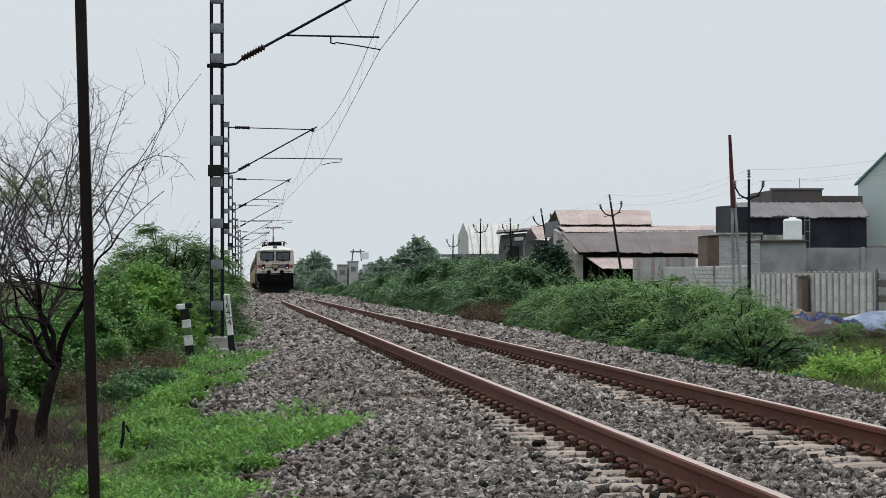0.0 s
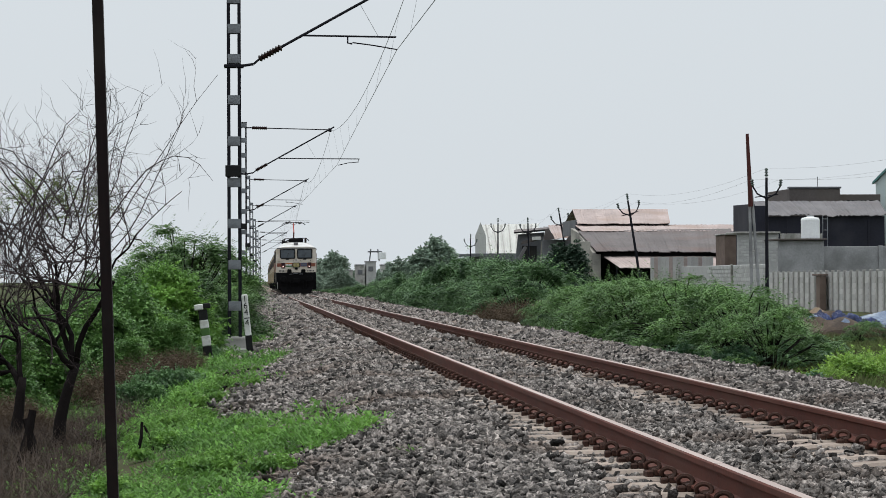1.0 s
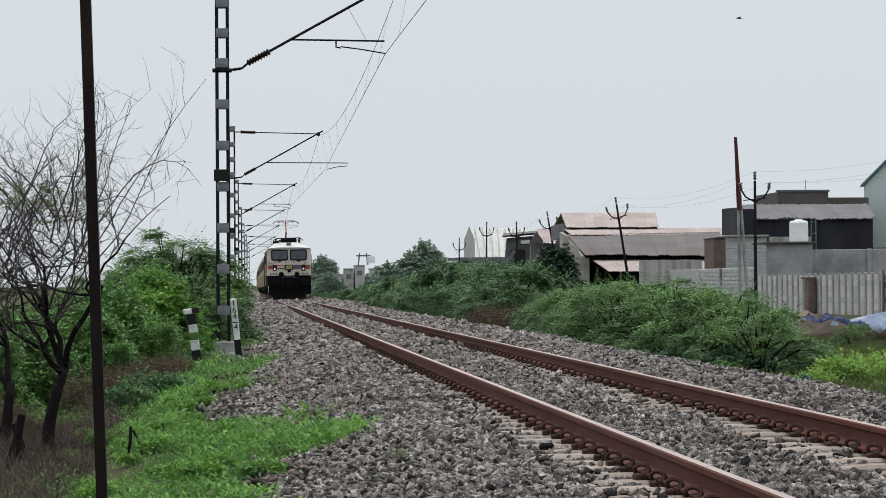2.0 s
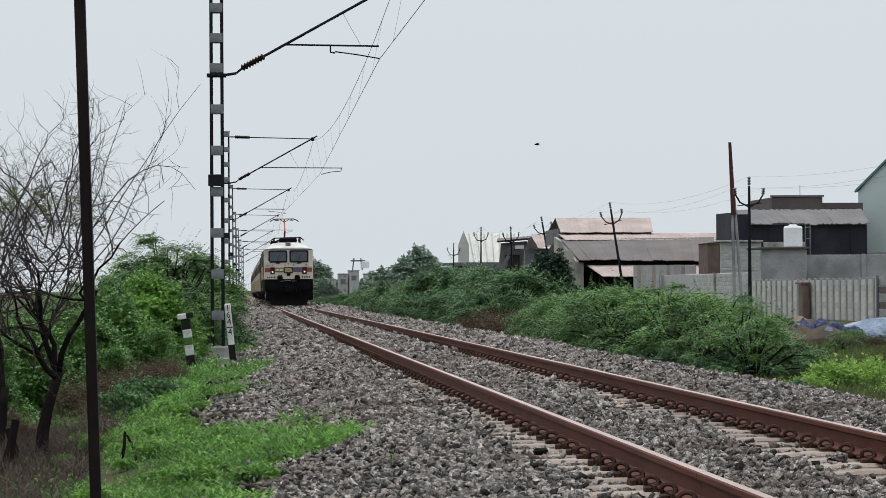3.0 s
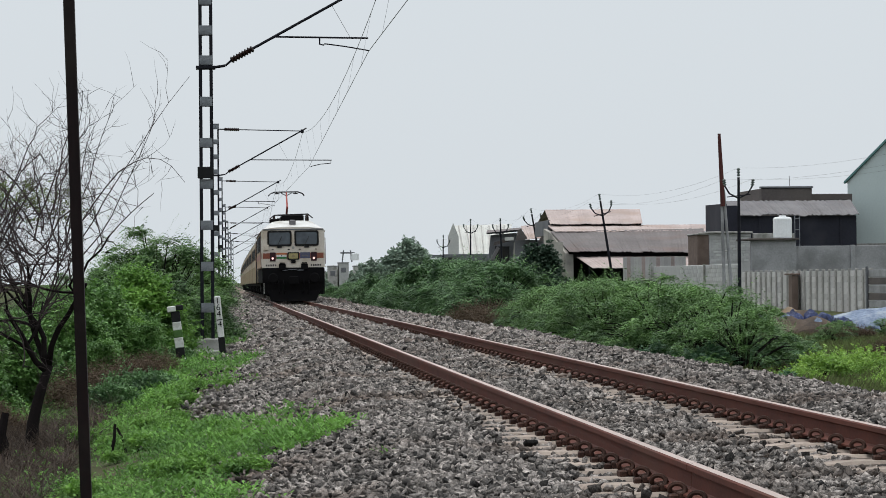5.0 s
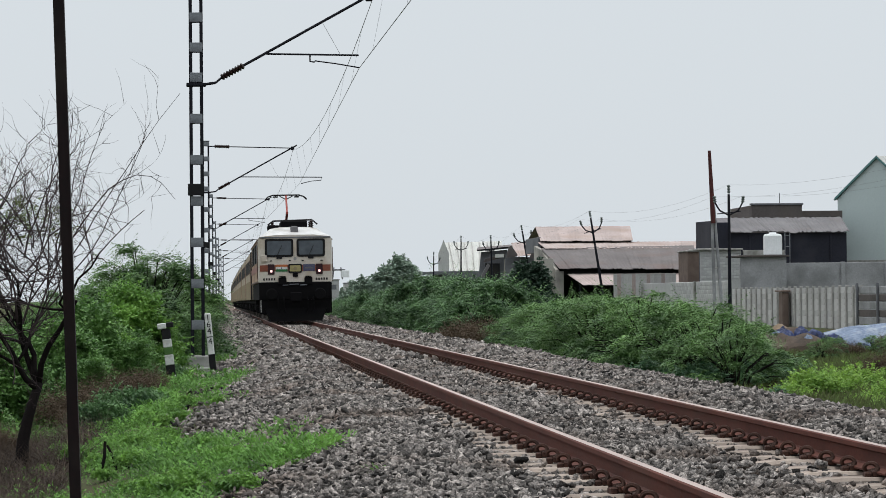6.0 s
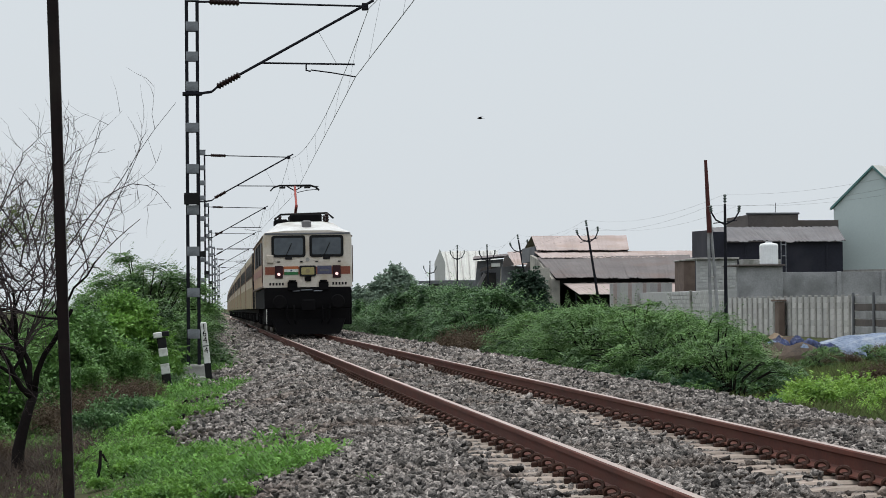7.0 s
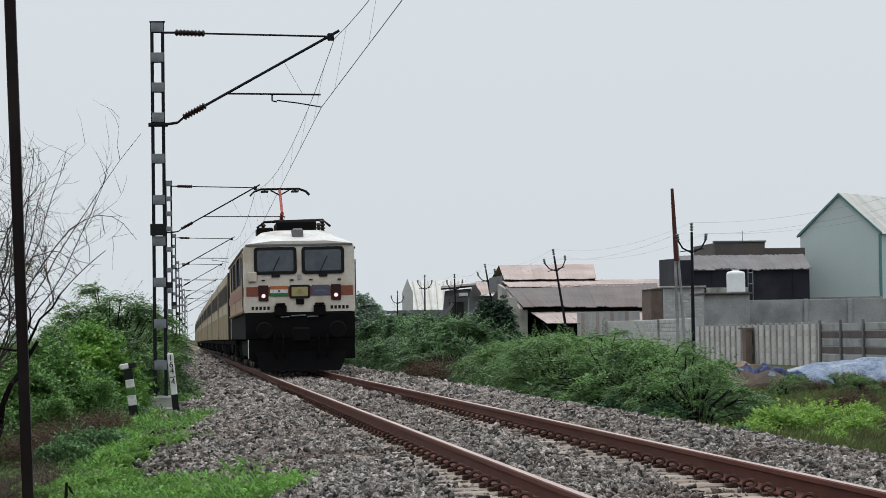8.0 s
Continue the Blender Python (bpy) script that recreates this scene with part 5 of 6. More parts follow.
    part("wall", slab(33.9, 34.8, 201, 205, gz, 4.35), BRICK, b)
    part("roof_slab", slab(33.8, 34.85, 200.8, 205, 4.36, 4.46), CONCRETE, b)
    b = thing("plastered_wall", "long grey cement-plastered wall with pilasters", "wall", kind="structure")
    part("wall", slab(34.2, 56, 182, 182.25, gz, 3.2), PLASTER, b)
    part("room_wall", slab(34.15, 37.4, 181.6, 181.99, gz, 3.62), PLASTER, b)
    part("coping", slab(33.95, 37.55, 181.3, 186, 3.63, 3.76), OLD_BROWN, b, "dark stained roof edge")
    for x in (41.4, 44.6, 48.0):
        part("pilaster", slab(x, x + 0.3, 181.8, 181.99, gz, 3.25), PLASTER, b)
    t = thing("water_tank", "white plastic water tank on a flat roof", "tank")
    part("body", Shape().tube([(36.95, 184, 3.79), (36.95, 184, 3.85), (36.95, 184, 5.15), (36.95, 184, 5.28), (36.95, 184, 5.33)], [0.64, 0.67, 0.67, 0.6, 0.3], 24), TANK, t, smooth=False)
    part("lid", Shape().disc((36.95, 184, 5.38), (0, 0, 1), 0.26, 0.1, 16), TANK, t)
    f = thing("pipe_frame", "thin steel pipe frame beside the water tank", "frame")
    for x in (37.85, 38.2):
        part("upright", Shape().tube([(x, 184, -1.05), (x, 184, 5.4)], 0.035, 6), GALV, f)
    for z in (4.4, 5.2):
        part("rung", Shape().tube([(37.85, 184, z), (38.2, 184, z)], 0.03, 6), GALV, f)


build_walls()


def build_pole(x, y, top, lean, foot_lean=0.0):
    """A slim line pole with a V cross-arm and three insulators."""
    gz = -1.05
    h = top - gz
    pole = thing("power_pole", "slim dark steel power pole with a V cross-arm and insulators", "pole", "power poles", at=Matrix.Translation((x, y, gz)) @ pose(0, 0, 0, 0, lean, 0))
    part("shaft", Shape().tube([(0, 0, -0.3), (0, 0, h * 0.5), (0, 0, h - 0.55)], [0.12, 0.1, 0.075], 8), DARK_STEEL, pole)
    for sx in (-1, 1):
        part("cross_arm", Shape().tube([(sx * 0.06, 0, h - 1.75), (sx * 0.55, 0, h - 1.5), (sx * 0.82, 0, h - 1.05)], 0.05, 6), DARK_STEEL, pole)
        part("insulator", insulator(Shape(), (sx * 0.82, 0, h - 1.05), (sx * 0.86, 0, h - 0.65), 0, 0.13, 3), POLE_INSUL, pole)
    part("brace", Shape().tube([(-0.7, 0, h - 1.7), (0.7, 0, h - 1.55)], 0.03, 5), DARK_STEEL, pole)
    part("insulator", insulator(Shape(), (0, 0, h - 0.5), (0, 0, h), 0, 0.12, 3), POLE_INSUL, pole)
    return Matrix.Translation((x, y, gz)) @ pose(0, 0, 0, 0, lean, 0) @ Vector((0, 0, h))


def build_poles():
    tops = [build_pole(x, y, z, lean) for x, y, z, lean in (
        (26.9, 150, 7.41, 0.0), (27.95, 204, 7.82, -8.6), (28.2, 250, 8.0, -9.5), (27.0, 278, 7.6, -1.5), (26.6, 310, 8.3, 0.5), (26.7, 350, 7.1, 1.0),
        (26.6, 400, 7.6, -1.0), (26.5, 450, 7.0, 2.0), (29.5, 98, 7.6, 0.0))]
    tops = [tops[-1]] + tops[:6]
    wires = thing("power_lines", "three thin sagging power lines between the poles", "wires")
    for a, b in zip(tops, tops[1:]):
        for dx, dz in ((0, 0), (-0.84, -0.65), (0.84, -0.65)):
            pts = [a.lerp(b, i / 10) + Vector((dx, 0, dz - 0.7 * (1 - (i / 5 - 1) ** 2))) for i in range(11)]
            part("wire", Shape().tube(pts, 0.005, 4), WIRE, wires)
    # tall double-leg pole
    p = thing("tall_pole", "tall rust-red tapering pole on two concrete legs", "pole")
    part("upper_shaft", Shape().tube([(26.95, 155, 5.3), (26.75, 155, 9.7)], [0.16, 0.095], 8), RED_POLE, p)
    part("leg", Shape().tube([(26.86, 155, 6.3), (27.0, 155, -1.1)], [0.08, 0.11], 6), PLASTER, p)
    part("leg", Shape().tube([(27.0, 155, 6.3), (27.5, 155, -1.1)], [0.08, 0.11], 6), PLASTER, p)
    part("tie", Shape().tube([(26.95, 155, 2.6), (27.3, 155, 2.6)], 0.05, 6), CONCRETE, p)


build_poles()


def heap(seed, rx, ry, h, n=28, lumps=0.2, folds=0.0):
    """A lumpy low mound."""
    rng = random.Random(seed)
    off = rng.random() * 50
    v, f = [], []
    for i in range(n + 1):
        for k in range(n + 1):
            x, y = 2 * i / n - 1, 2 * k / n - 1
            r = min(1.0, math.hypot(x, y))
            z = h * (1 - r * r) ** 0.6 * (1 + lumps * noise.noise((x * 2.5 + off, y * 2.5, 1)))
            z += folds * h * (1 - r) * math.sin(9 * x + 5 * y + 3 * noise.noise((x * 2 + off, y * 2, 4)))
            v.append((x * rx, y * ry, z - 0.12 * (r > 0.97)))
    for i in range(n):
        for k in range(n):
            a = i * (n + 1) + k
            f.append((a, a + n + 1, a + n + 2, a + 1))
    return Shape().add(v, f)


def build_heaps():
    x, y = 22.9, 97
    t = thing("tarpaulin_heap", "blue-grey tarpaulin draped over a long heap", "tarpaulin", at=Matrix.Translation((x, y, ground_z(x, y) - 0.05)))
    part("sheet", heap(4, 4.4, 2.2, 0.92, 64, 0.35, 0.2), TARP, t, smooth=True)
    x, y = 18.6, 99
    t = thing("soil_heap", "low heap of tan soil beside the tarpaulin", "heap", at=Matrix.Translation((x, y, ground_z(x, y) - 0.05)))
    part("soil", heap(6, 1.3, 1.0, 0.85, 20, 0.3), DIRT_HEAP, t, smooth=True)
    rng = random.Random(12)
    cx, cy = 17.3, 92.0
    t = thing("rubbish_heap", "low dark heap of soil and rubbish beside the tarpaulin", "heap", at=Matrix.Translation((cx, cy, ground_z(cx, cy) - 0.05)))
    part("soil", heap(9, 2.3, 2.2, 0.62, 30, 0.5, 0.1), LITTER, t)
    for i in range(34):
        a, k = rng.random() * 6.28, rng.random() ** 0.5 * 0.92
        x, y = cx + 2.2 * k * math.cos(a), cy + 2.1 * k * math.sin(a)
        r = rng.uniform(0.16, 0.36)
        t = thing("rubbish_bag", "crumpled dark blue plastic rubbish bag", "bag", "rubbish bags", at=Matrix.Translation((x, y, ground_z(cx, cy) - 0.16 + 0.62 * (1 - k * k) ** 0.6)) @ pose(0, 0, 0, 0, 0, rng.random() * 360))
        part("bag", heap(100 + i, r, r * 0.8, r * rng.uniform(0.6, 0.95) + 0.06, 14, 0.4, 0.07), BAG if i % 7 else TARP, t)


build_heaps()


def build_litter():
    """Crumpled scraps of white paper on the ballast's edge."""
    for i, (lat, s, r) in enumerate(((-3.05, 19.4, 0.05), (-2.5, 24.0, 0.04), (-2.2, 33.0, 0.05), (-3.3, 27.0, 0.035))):
        x = track_x(s) + lat
        t = thing("paper_scrap", "small crumpled scrap of white paper on the ballast", "litter", "paper scraps", at=Matrix.Translation((x, s, ground_z(x, s) + 0.03)))
        part("paper", heap(60 + i, r, r * 0.7, r * 0.5, 8, 0.9, 0.3), WHITE, t)


build_litter()


# ---------- train ----------
def section(w, z0, z1, zr, crown, y):
    """A body's outline at y: half width w, floor z0, eave z1, roof zr over a half width crown."""
    return [(-w, y, z0), (w, y, z0), (w, y, z1 - 0.1), (w - 0.05, y, z1), (crown, y, zr - 0.06), (crown * 0.6, y, zr), (-crown * 0.6, y, zr), (-crown, y, zr - 0.06), (-w + 0.05, y, z1), (-w, y, z1 - 0.1)]


def wheelset_mesh(r=0.54):
    sh = Shape()
    sh.tube([(-0.95, 0, 0), (0.95, 0, 0)], 0.09, 8)
    for sx in (-1, 1):
        sh.disc((sx * 0.87, 0, 0), (1, 0, 0), r, 0.13, 24)
        sh.disc((sx * 0.78, 0, 0), (1, 0, 0), r + 0.03, 0.03, 24)
        for k in range(5):
            a = k * 2 * math.pi / 5
            sh.box(sx * 0.945 - 0.02, sx * 0.945 + 0.02, math.cos(a) * 0.3 - 0.06, math.cos(a) * 0.3 + 0.06, math.sin(a) * 0.3 - 0.06, math.sin(a) * 0.3 + 0.06, 0.01)
    return sh.mesh("wheelset", STEEL)


WHEELSET = wheelset_mesh()
WHEELS = []


def add_bogie(vehicle, y, axles, keyed):
    for sx in (-1, 1):
        fr = Shape().box(sx * 1.12 - 0.07, sx * 1.12 + 0.07, y + axles[0] - 0.7, y + axles[-1] + 0.7, 0.55, 0.78, 0.04)
        for a in axles:
            fr.box(sx * 1.14 - 0.12, sx * 1.14 + 0.12, y + a - 0.22, y + a + 0.22, 0.32, 0.72, 0.05)
            for d in (-0.38, 0.38):
                fr.tube([(sx * 1.14, y + a + d, 0.72), (sx * 1.14, y + a + d, 1.0)], 0.11, 8)
        part("bogie_frame", fr, SOOT, vehicle, "grimy black bogie side frame")
    for a in axles:
        w = part("wheelset", WHEELSET, STEEL, vehicle)
        w.location = (0, y + a, 0.57)
        if keyed:
            WHEELS.append(w)


def rounded(x0, x1, z0, z1, y, r, t, n=4):
    """A rounded plate facing the front."""
    ring = []
    for cx, cz, a0 in ((x1 - r, z0 + r, -90), (x1 - r, z1 - r, 0), (x0 + r, z1 - r, 90), (x0 + r, z0 + r, 180)):
        for k in range(n + 1):
            a = radians(a0 + 90 * k / n)
            ring.append((cx + r * math.cos(a), cz + r * math.sin(a)))
    return Shape().loft([[(x, y, z) for x, z in ring], [(x, y + t, z) for x, z in ring]])


def build_locomotive():
    """An electric locomotive, its front at y = 0, looking down -y; z from the rail heads."""
    loco = thing("electric_locomotive", "cream electric locomotive with an orange band and black underframe, headlights lit", "locomotive")
    L = 20.2
    body = Shape().loft([section(1.545, 1.74, 3.66, 3.74, 1.3, 0.0), section(1.565, 1.74, 3.67, 3.76, 1.25, 0.08), section(1.565, 1.74, 3.63, 3.98, 1.02, 0.95),
                         section(1.565, 1.74, 3.67, 4.1, 1.0, 1.5), section(1.565, 1.74, 3.67, 4.1, 1.0, L - 1.5), section(1.565, 1.74, 3.67, 3.98, 1.02, L - 0.95),
                         section(1.54, 1.74, 3.63, 3.72, 1.25, L - 0.08), section(1.50, 1.74, 3.62, 3.7, 1.3, L)])
    for i, f in enumerate(body.f):
        zs = [body.v[k][2] for k in f]
        if len(f) == 4 and min(zs) > 3.5:
            body.m[i] = 1
        elif len(f) == 4 and abs(body.v[f[0]][0]) > 1.5 and sum(body.v[k][1] for k in f) / 4 > 1.3:
            body.m[i] = 2
    part("body", body, [CREAM, ROOF_WHITE, BEIGE], loco)
    part("gutter", Shape().box(-1.6, -1.57, 0.1, L - 0.1, 3.5, 3.56, 0.005), BRICK, loco)
    part("gutter", Shape().box(1.57, 1.6, 0.1, L - 0.1, 3.5, 3.56, 0.005), BRICK, loco)
    part("visor_edge", Shape().box(-1.5, 1.5, -0.03, -0.004, 3.6, 3.66, 0.008), SHED_GREY, loco)
    # underframe, ends, plough
    under = Shape().box(-1.5, 1.5, 0.05, L - 0.05, 0.98, 1.735, 0.03)
    under.box(-1.3, 1.3, 6.6, L - 6.6, 0.45, 0.98, 0.04)
    part("underframe", under, SOOT, loco, "grimy black underframe")
    part("front_beam", Shape().box(-1.54, 1.54, -0.06, 0.045, 0.98, 1.72, 0.03), SOOT, loco)
    part("skirt", Shape().box(-1.47, 1.47, -0.05, 0.045, 0.4, 0.979, 0.03), SOOT, loco)
    part("plough", Shape().loft([[(-1.34, 0.06, 0.62), (1.34, 0.06, 0.62), (1.12, 0.06, 0.09), (-1.12, 0.06, 0.09)], [(-1.3, -0.12, 0.62), (1.3, -0.12, 0.62), (1.06, -0.24, 0.08), (-1.06, -0.24, 0.08)]]), SOOT, loco)
    for sx in (-1, 1):
        bf = Shape().tube([(sx * 1.02, -0.06, 1.22), (sx * 1.02, -0.5, 1.22)], 0.12, 12)
        bf.tube([(sx * 1.02, -0.5, 1.22), (sx * 1.02, -0.54, 1.22), (sx * 1.02, -0.58, 1.22)], [0.24, 0.25, 0.22], 20)
        part("buffer", bf, SOOT, loco, "round black buffer")
        fm = rounded(sx * 0.67 - 0.6, sx * 0.67 + 0.6, 2.8, 3.57, -0.035, 0.1, 0.03)
        ws = part("windscreen", fm, RUBBER, loco, "black rubber windscreen surround")
        part("pane", rounded(sx * 0.67 - 0.51, sx * 0.67 + 0.51, 2.89, 3.48, -0.043, 0.06, 0.007), GLASS, ws, "dark glass pane")
        part("lower_lip", Shape().box(sx * 0.67 - 0.12, sx * 0.67 + 0.12, -0.045, -0.005, 2.72, 2.8, 0.015), RUBBER, ws)
        wp = Shape().tube([(sx * 0.67 - 0.1, -0.06, 2.84), (sx * 0.67 + 0.12, -0.06, 3.3)], 0.012, 5)
        part("wiper", wp, BLACK, ws)
        h = part("headlight", Shape().box(sx * 1.02 - 0.14, sx * 1.02 + 0.14, -0.05, -0.004, 2.06, 2.5, 0.02), HOUSING, loco, "dark maroon headlight housing")
        part("lamp", Shape().disc((sx * 1.02, -0.056, 2.2), (0, 1, 0), 0.055, 0.02, 14), LAMP, h, "lit headlamp")
        part("socket_box", Shape().box(sx * 0.55 - 0.17, sx * 0.55 + 0.17, -0.12, -0.004, 1.62, 1.93, 0.03), SOOT, loco)
        part("socket_hood", Shape().box(sx * 0.55 - 0.13, sx * 0.55 + 0.13, -0.16, -0.004, 1.94, 1.99, 0.015), SOOT, loco)
        for dx in (-0.35, 0.45):
            part("grab_knob", Shape().box(sx * 0.67 + dx - 0.05, sx * 0.67 + dx + 0.05, -0.05, -0.004, 2.62, 2.66, 0.01), BLACK, loco)
        part("step_rail", Shape().tube([(sx * 1.46, -0.02, 0.45), (sx * 1.46, -0.02, 1.45)], 0.022, 6), WHITE if sx < 0 else SOOT, loco, "white step handrail" if sx < 0 else "")
        part("handrail", Shape().tube([(sx * 1.6, 0.3, 1.9), (sx * 1.6, 0.3, 3.2)], 0.018, 6), BRICK, loco)
        part("band_side", Shape().box(sx * 1.567, sx * 1.575, 0.1, L - 0.1, 2.19, 2.46), ORANGE, loco)
        door = part("cab_door", Shape().box(sx * 1.567, sx * 1.58, 0.75, 1.35, 1.76, 3.45, 0.005), MAROON, loco, "brown cab door")
        part("window", Shape().box(sx * 1.581, sx * 1.586, 0.85, 1.25, 2.75, 3.3), SHADE_PANEL, door)
        part("cab_window", Shape().box(sx * 1.567, sx * 1.58, 1.6, 2.2, 2.75, 3.35, 0.005), SHADE_PANEL, loco)
        for k in range(8):
            y = 3.0 + 1.75 * k
            lv = part("louvre", Shape().box(sx * 1.567, sx * 1.585, y, y + 1.0, 2.6, 3.42, 0.01), SOOT if k % 3 else SHED_GREY, loco, "dark louvre panel")
        part("sill", Shape().box(sx * 1.567, sx * 1.59, 0.1, L - 0.1, 1.74, 1.8, 0.005), BRICK, loco)
    # front dress
    part("band_front", Shape().box(-1.5, 1.5, -0.012, -0.003, 2.19, 2.46), ORANGE, loco)
    em = part("emblem_plate", rounded(-0.29, 0.29, 2.12, 2.5, -0.05, 0.05, 0.046), BLACK, loco)
    part("plate_face", rounded(-0.23, 0.23, 2.18, 2.44, -0.056, 0.04, 0.005), YELLOW, em, "faded yellow plate face")
    part("disc", Shape().disc((0, -0.06, 2.31), (0, 1, 0), 0.075, 0.006, 16), OLIVE, em)
    part("lower_bracket", Shape().box(-0.11, 0.11, -0.06, -0.004, 1.95, 2.11, 0.01), SOOT, loco)
    for i, m in enumerate((GREEN_PLATE, WHITE, SAFFRON)):
        part("stripe", Shape().box(-0.83, -0.33, -0.022, -0.0135, 2.18 + 0.1 * i, 2.278 + 0.1 * i), m, loco)
    part("stripe_wheel", Shape().disc((-0.58, -0.024, 2.33), (0, 1, 0), 0.035, 0.003, 12), BLUE_PLATE, loco)
    part("blue_panel", Shape().box(0.34, 0.84, -0.022, -0.0135, 2.2, 2.49), BLUE_PLATE, loco)
    part("pale_mark", Shape().box(0.42, 0.74, -0.026, -0.0225, 2.3, 2.36), SHEET_GREY, loco)
    part("side_box", Shape().box(-1.45, -1.2, -0.1, -0.004, 2.6, 2.88, 0.02), CREAM, loco)
    part("crest", Shape().disc((0, -0.02, 2.72), (0, 1, 0), 0.07, 0.02, 12), CONCRETE, loco)
    for x0, n in ((-1.36, 5), (0.86, 5)):
        for k in range(n):
            part("mark_bar", Shape().box(x0 + 0.11 * k, x0 + 0.11 * k + 0.07, -0.008, -0.003, 1.81, 1.905), BLACK, loco)
    for x0, x1, z in ((-0.55, -0.3, 1.6), (-0.25, 0.15, 1.63), (0.2, 0.5, 1.6)):
        part("buckle_bar", Shape().tube([(x0, -0.09, z), (x1, -0.09, z + 0.01)], 0.02, 6), GALV, loco)
    coup = Shape().box(-0.16, 0.16, -0.5, -0.061, 0.95, 1.25, 0.05)
    coup.box(-0.24, 0.24, -0.68, -0.51, 0.9, 1.3, 0.08)
    part("coupler", coup, SOOT, loco)
    for x in (-0.75, -0.5, 0.5, 0.75):
        part("brake_hose", Shape().tube([(x, -0.08, 1.1), (x, -0.28, 0.95), (x, -0.3, 0.6), (x * 0.9, -0.2, 0.45)], 0.03, 6), SOOT, loco)
    part("ladder", Shape().box(1.3, 1.55, 0.35, 0.4, 0.4, 1.0, 0.01), SOOT, loco)
    # roof gear
    gear = Shape().box(-0.55, 0.6, 1.7, 4.0, 4.05, 4.4, 0.06)
    part("roof_hood", gear, SOOT, loco, "dark roof equipment hood")
    part("roof_lamp", Shape().box(-0.16, 0.16, 0.5, 1.25, 3.7, 4.12, 0.05), SHEET_GREY, loco, "grey roof headlight hood")
    part("roof_box", Shape().box(-1.1, -0.62, 2.2, 3.6, 4.0, 4.22, 0.04), SOOT, loco)
    low = Shape().tube([(-1.08, 3.0, 4.24), (-0.85, 3.0, 4.42), (0.85, 3.0, 4.46), (1.08, 3.0, 4.26)], 0.035, 6)
    low.tube([(-0.85, 3.3, 4.42), (0.85, 3.3, 4.46)], 0.03, 6)
    low.tube([(0, 3.1, 4.42), (0, 5.2, 4.3)], 0.05, 6)
    part("lowered_pantograph", low, BLACK, loco)
    for y in (5.5, 8.0, 10.5):
        part("roof_hatch", Shape().box(-0.8, 0.8, y, y + 1.7, 4.05, 4.17, 0.04), SHEET_GREY, loco)
    for x, y in ((0.8, 2.2), (-0.85, 4.2), (0.8, 4.2), (-0.6, 11.2), (0.6, 11.2), (-0.6, 14.2), (0.6, 14.2)):
        part("roof_insulator", insulator(Shape(), (x, y, 4.04), (x, y, 4.42), 0, 0.09, 4), INSUL, loco)
    pan = part("raised_pantograph", Shape().box(-0.55, 0.55, 11.1, 14.3, 4.4, 4.47, 0.02), BLACK, loco)
    knee = (0, 11.0, 5.05)
    part("lower_arm", Shape().tube([(0, 13.6, 4.5), knee], 0.06, 8), PANTO_RED, pan, "red pantograph arm")
    part("upper_arm", Shape().tube([knee, (0, 12.6, 5.9)], 0.045, 8), PANTO_RED, pan)
    part("brace", Shape().tube([(-0.3, 12.45, 5.88), (0, 12.6, 5.72), (0.3, 12.45, 5.88)], 0.025, 6), BLACK, pan)
    hd = Shape()
    for y in (12.4, 12.8):
        hd.tube([(-0.98, y, 5.72), (-0.85, y, 5.85), (-0.62, y, 5.93), (0.62, y, 5.93), (0.85, y, 5.85), (0.98, y, 5.72)], 0.028, 6)
    for x in (-0.5, 0.5):
        hd.tube([(x, 12.4, 5.9), (x, 12.8, 5.9)], 0.03, 6)
        hd.box(x - 0.12, x + 0.12, 12.3, 12.9, 5.82, 5.87, 0.01)
    part("collector_head", hd, BLACK, pan, "black collector head with curved horns")
    add_bogie(loco, 4.2, (-1.85, 0, 1.85), True)
    add_bogie(loco, L - 4.2, (-1.85, 0, 1.85), True)
    return loco, L


COACH_L = 23.4


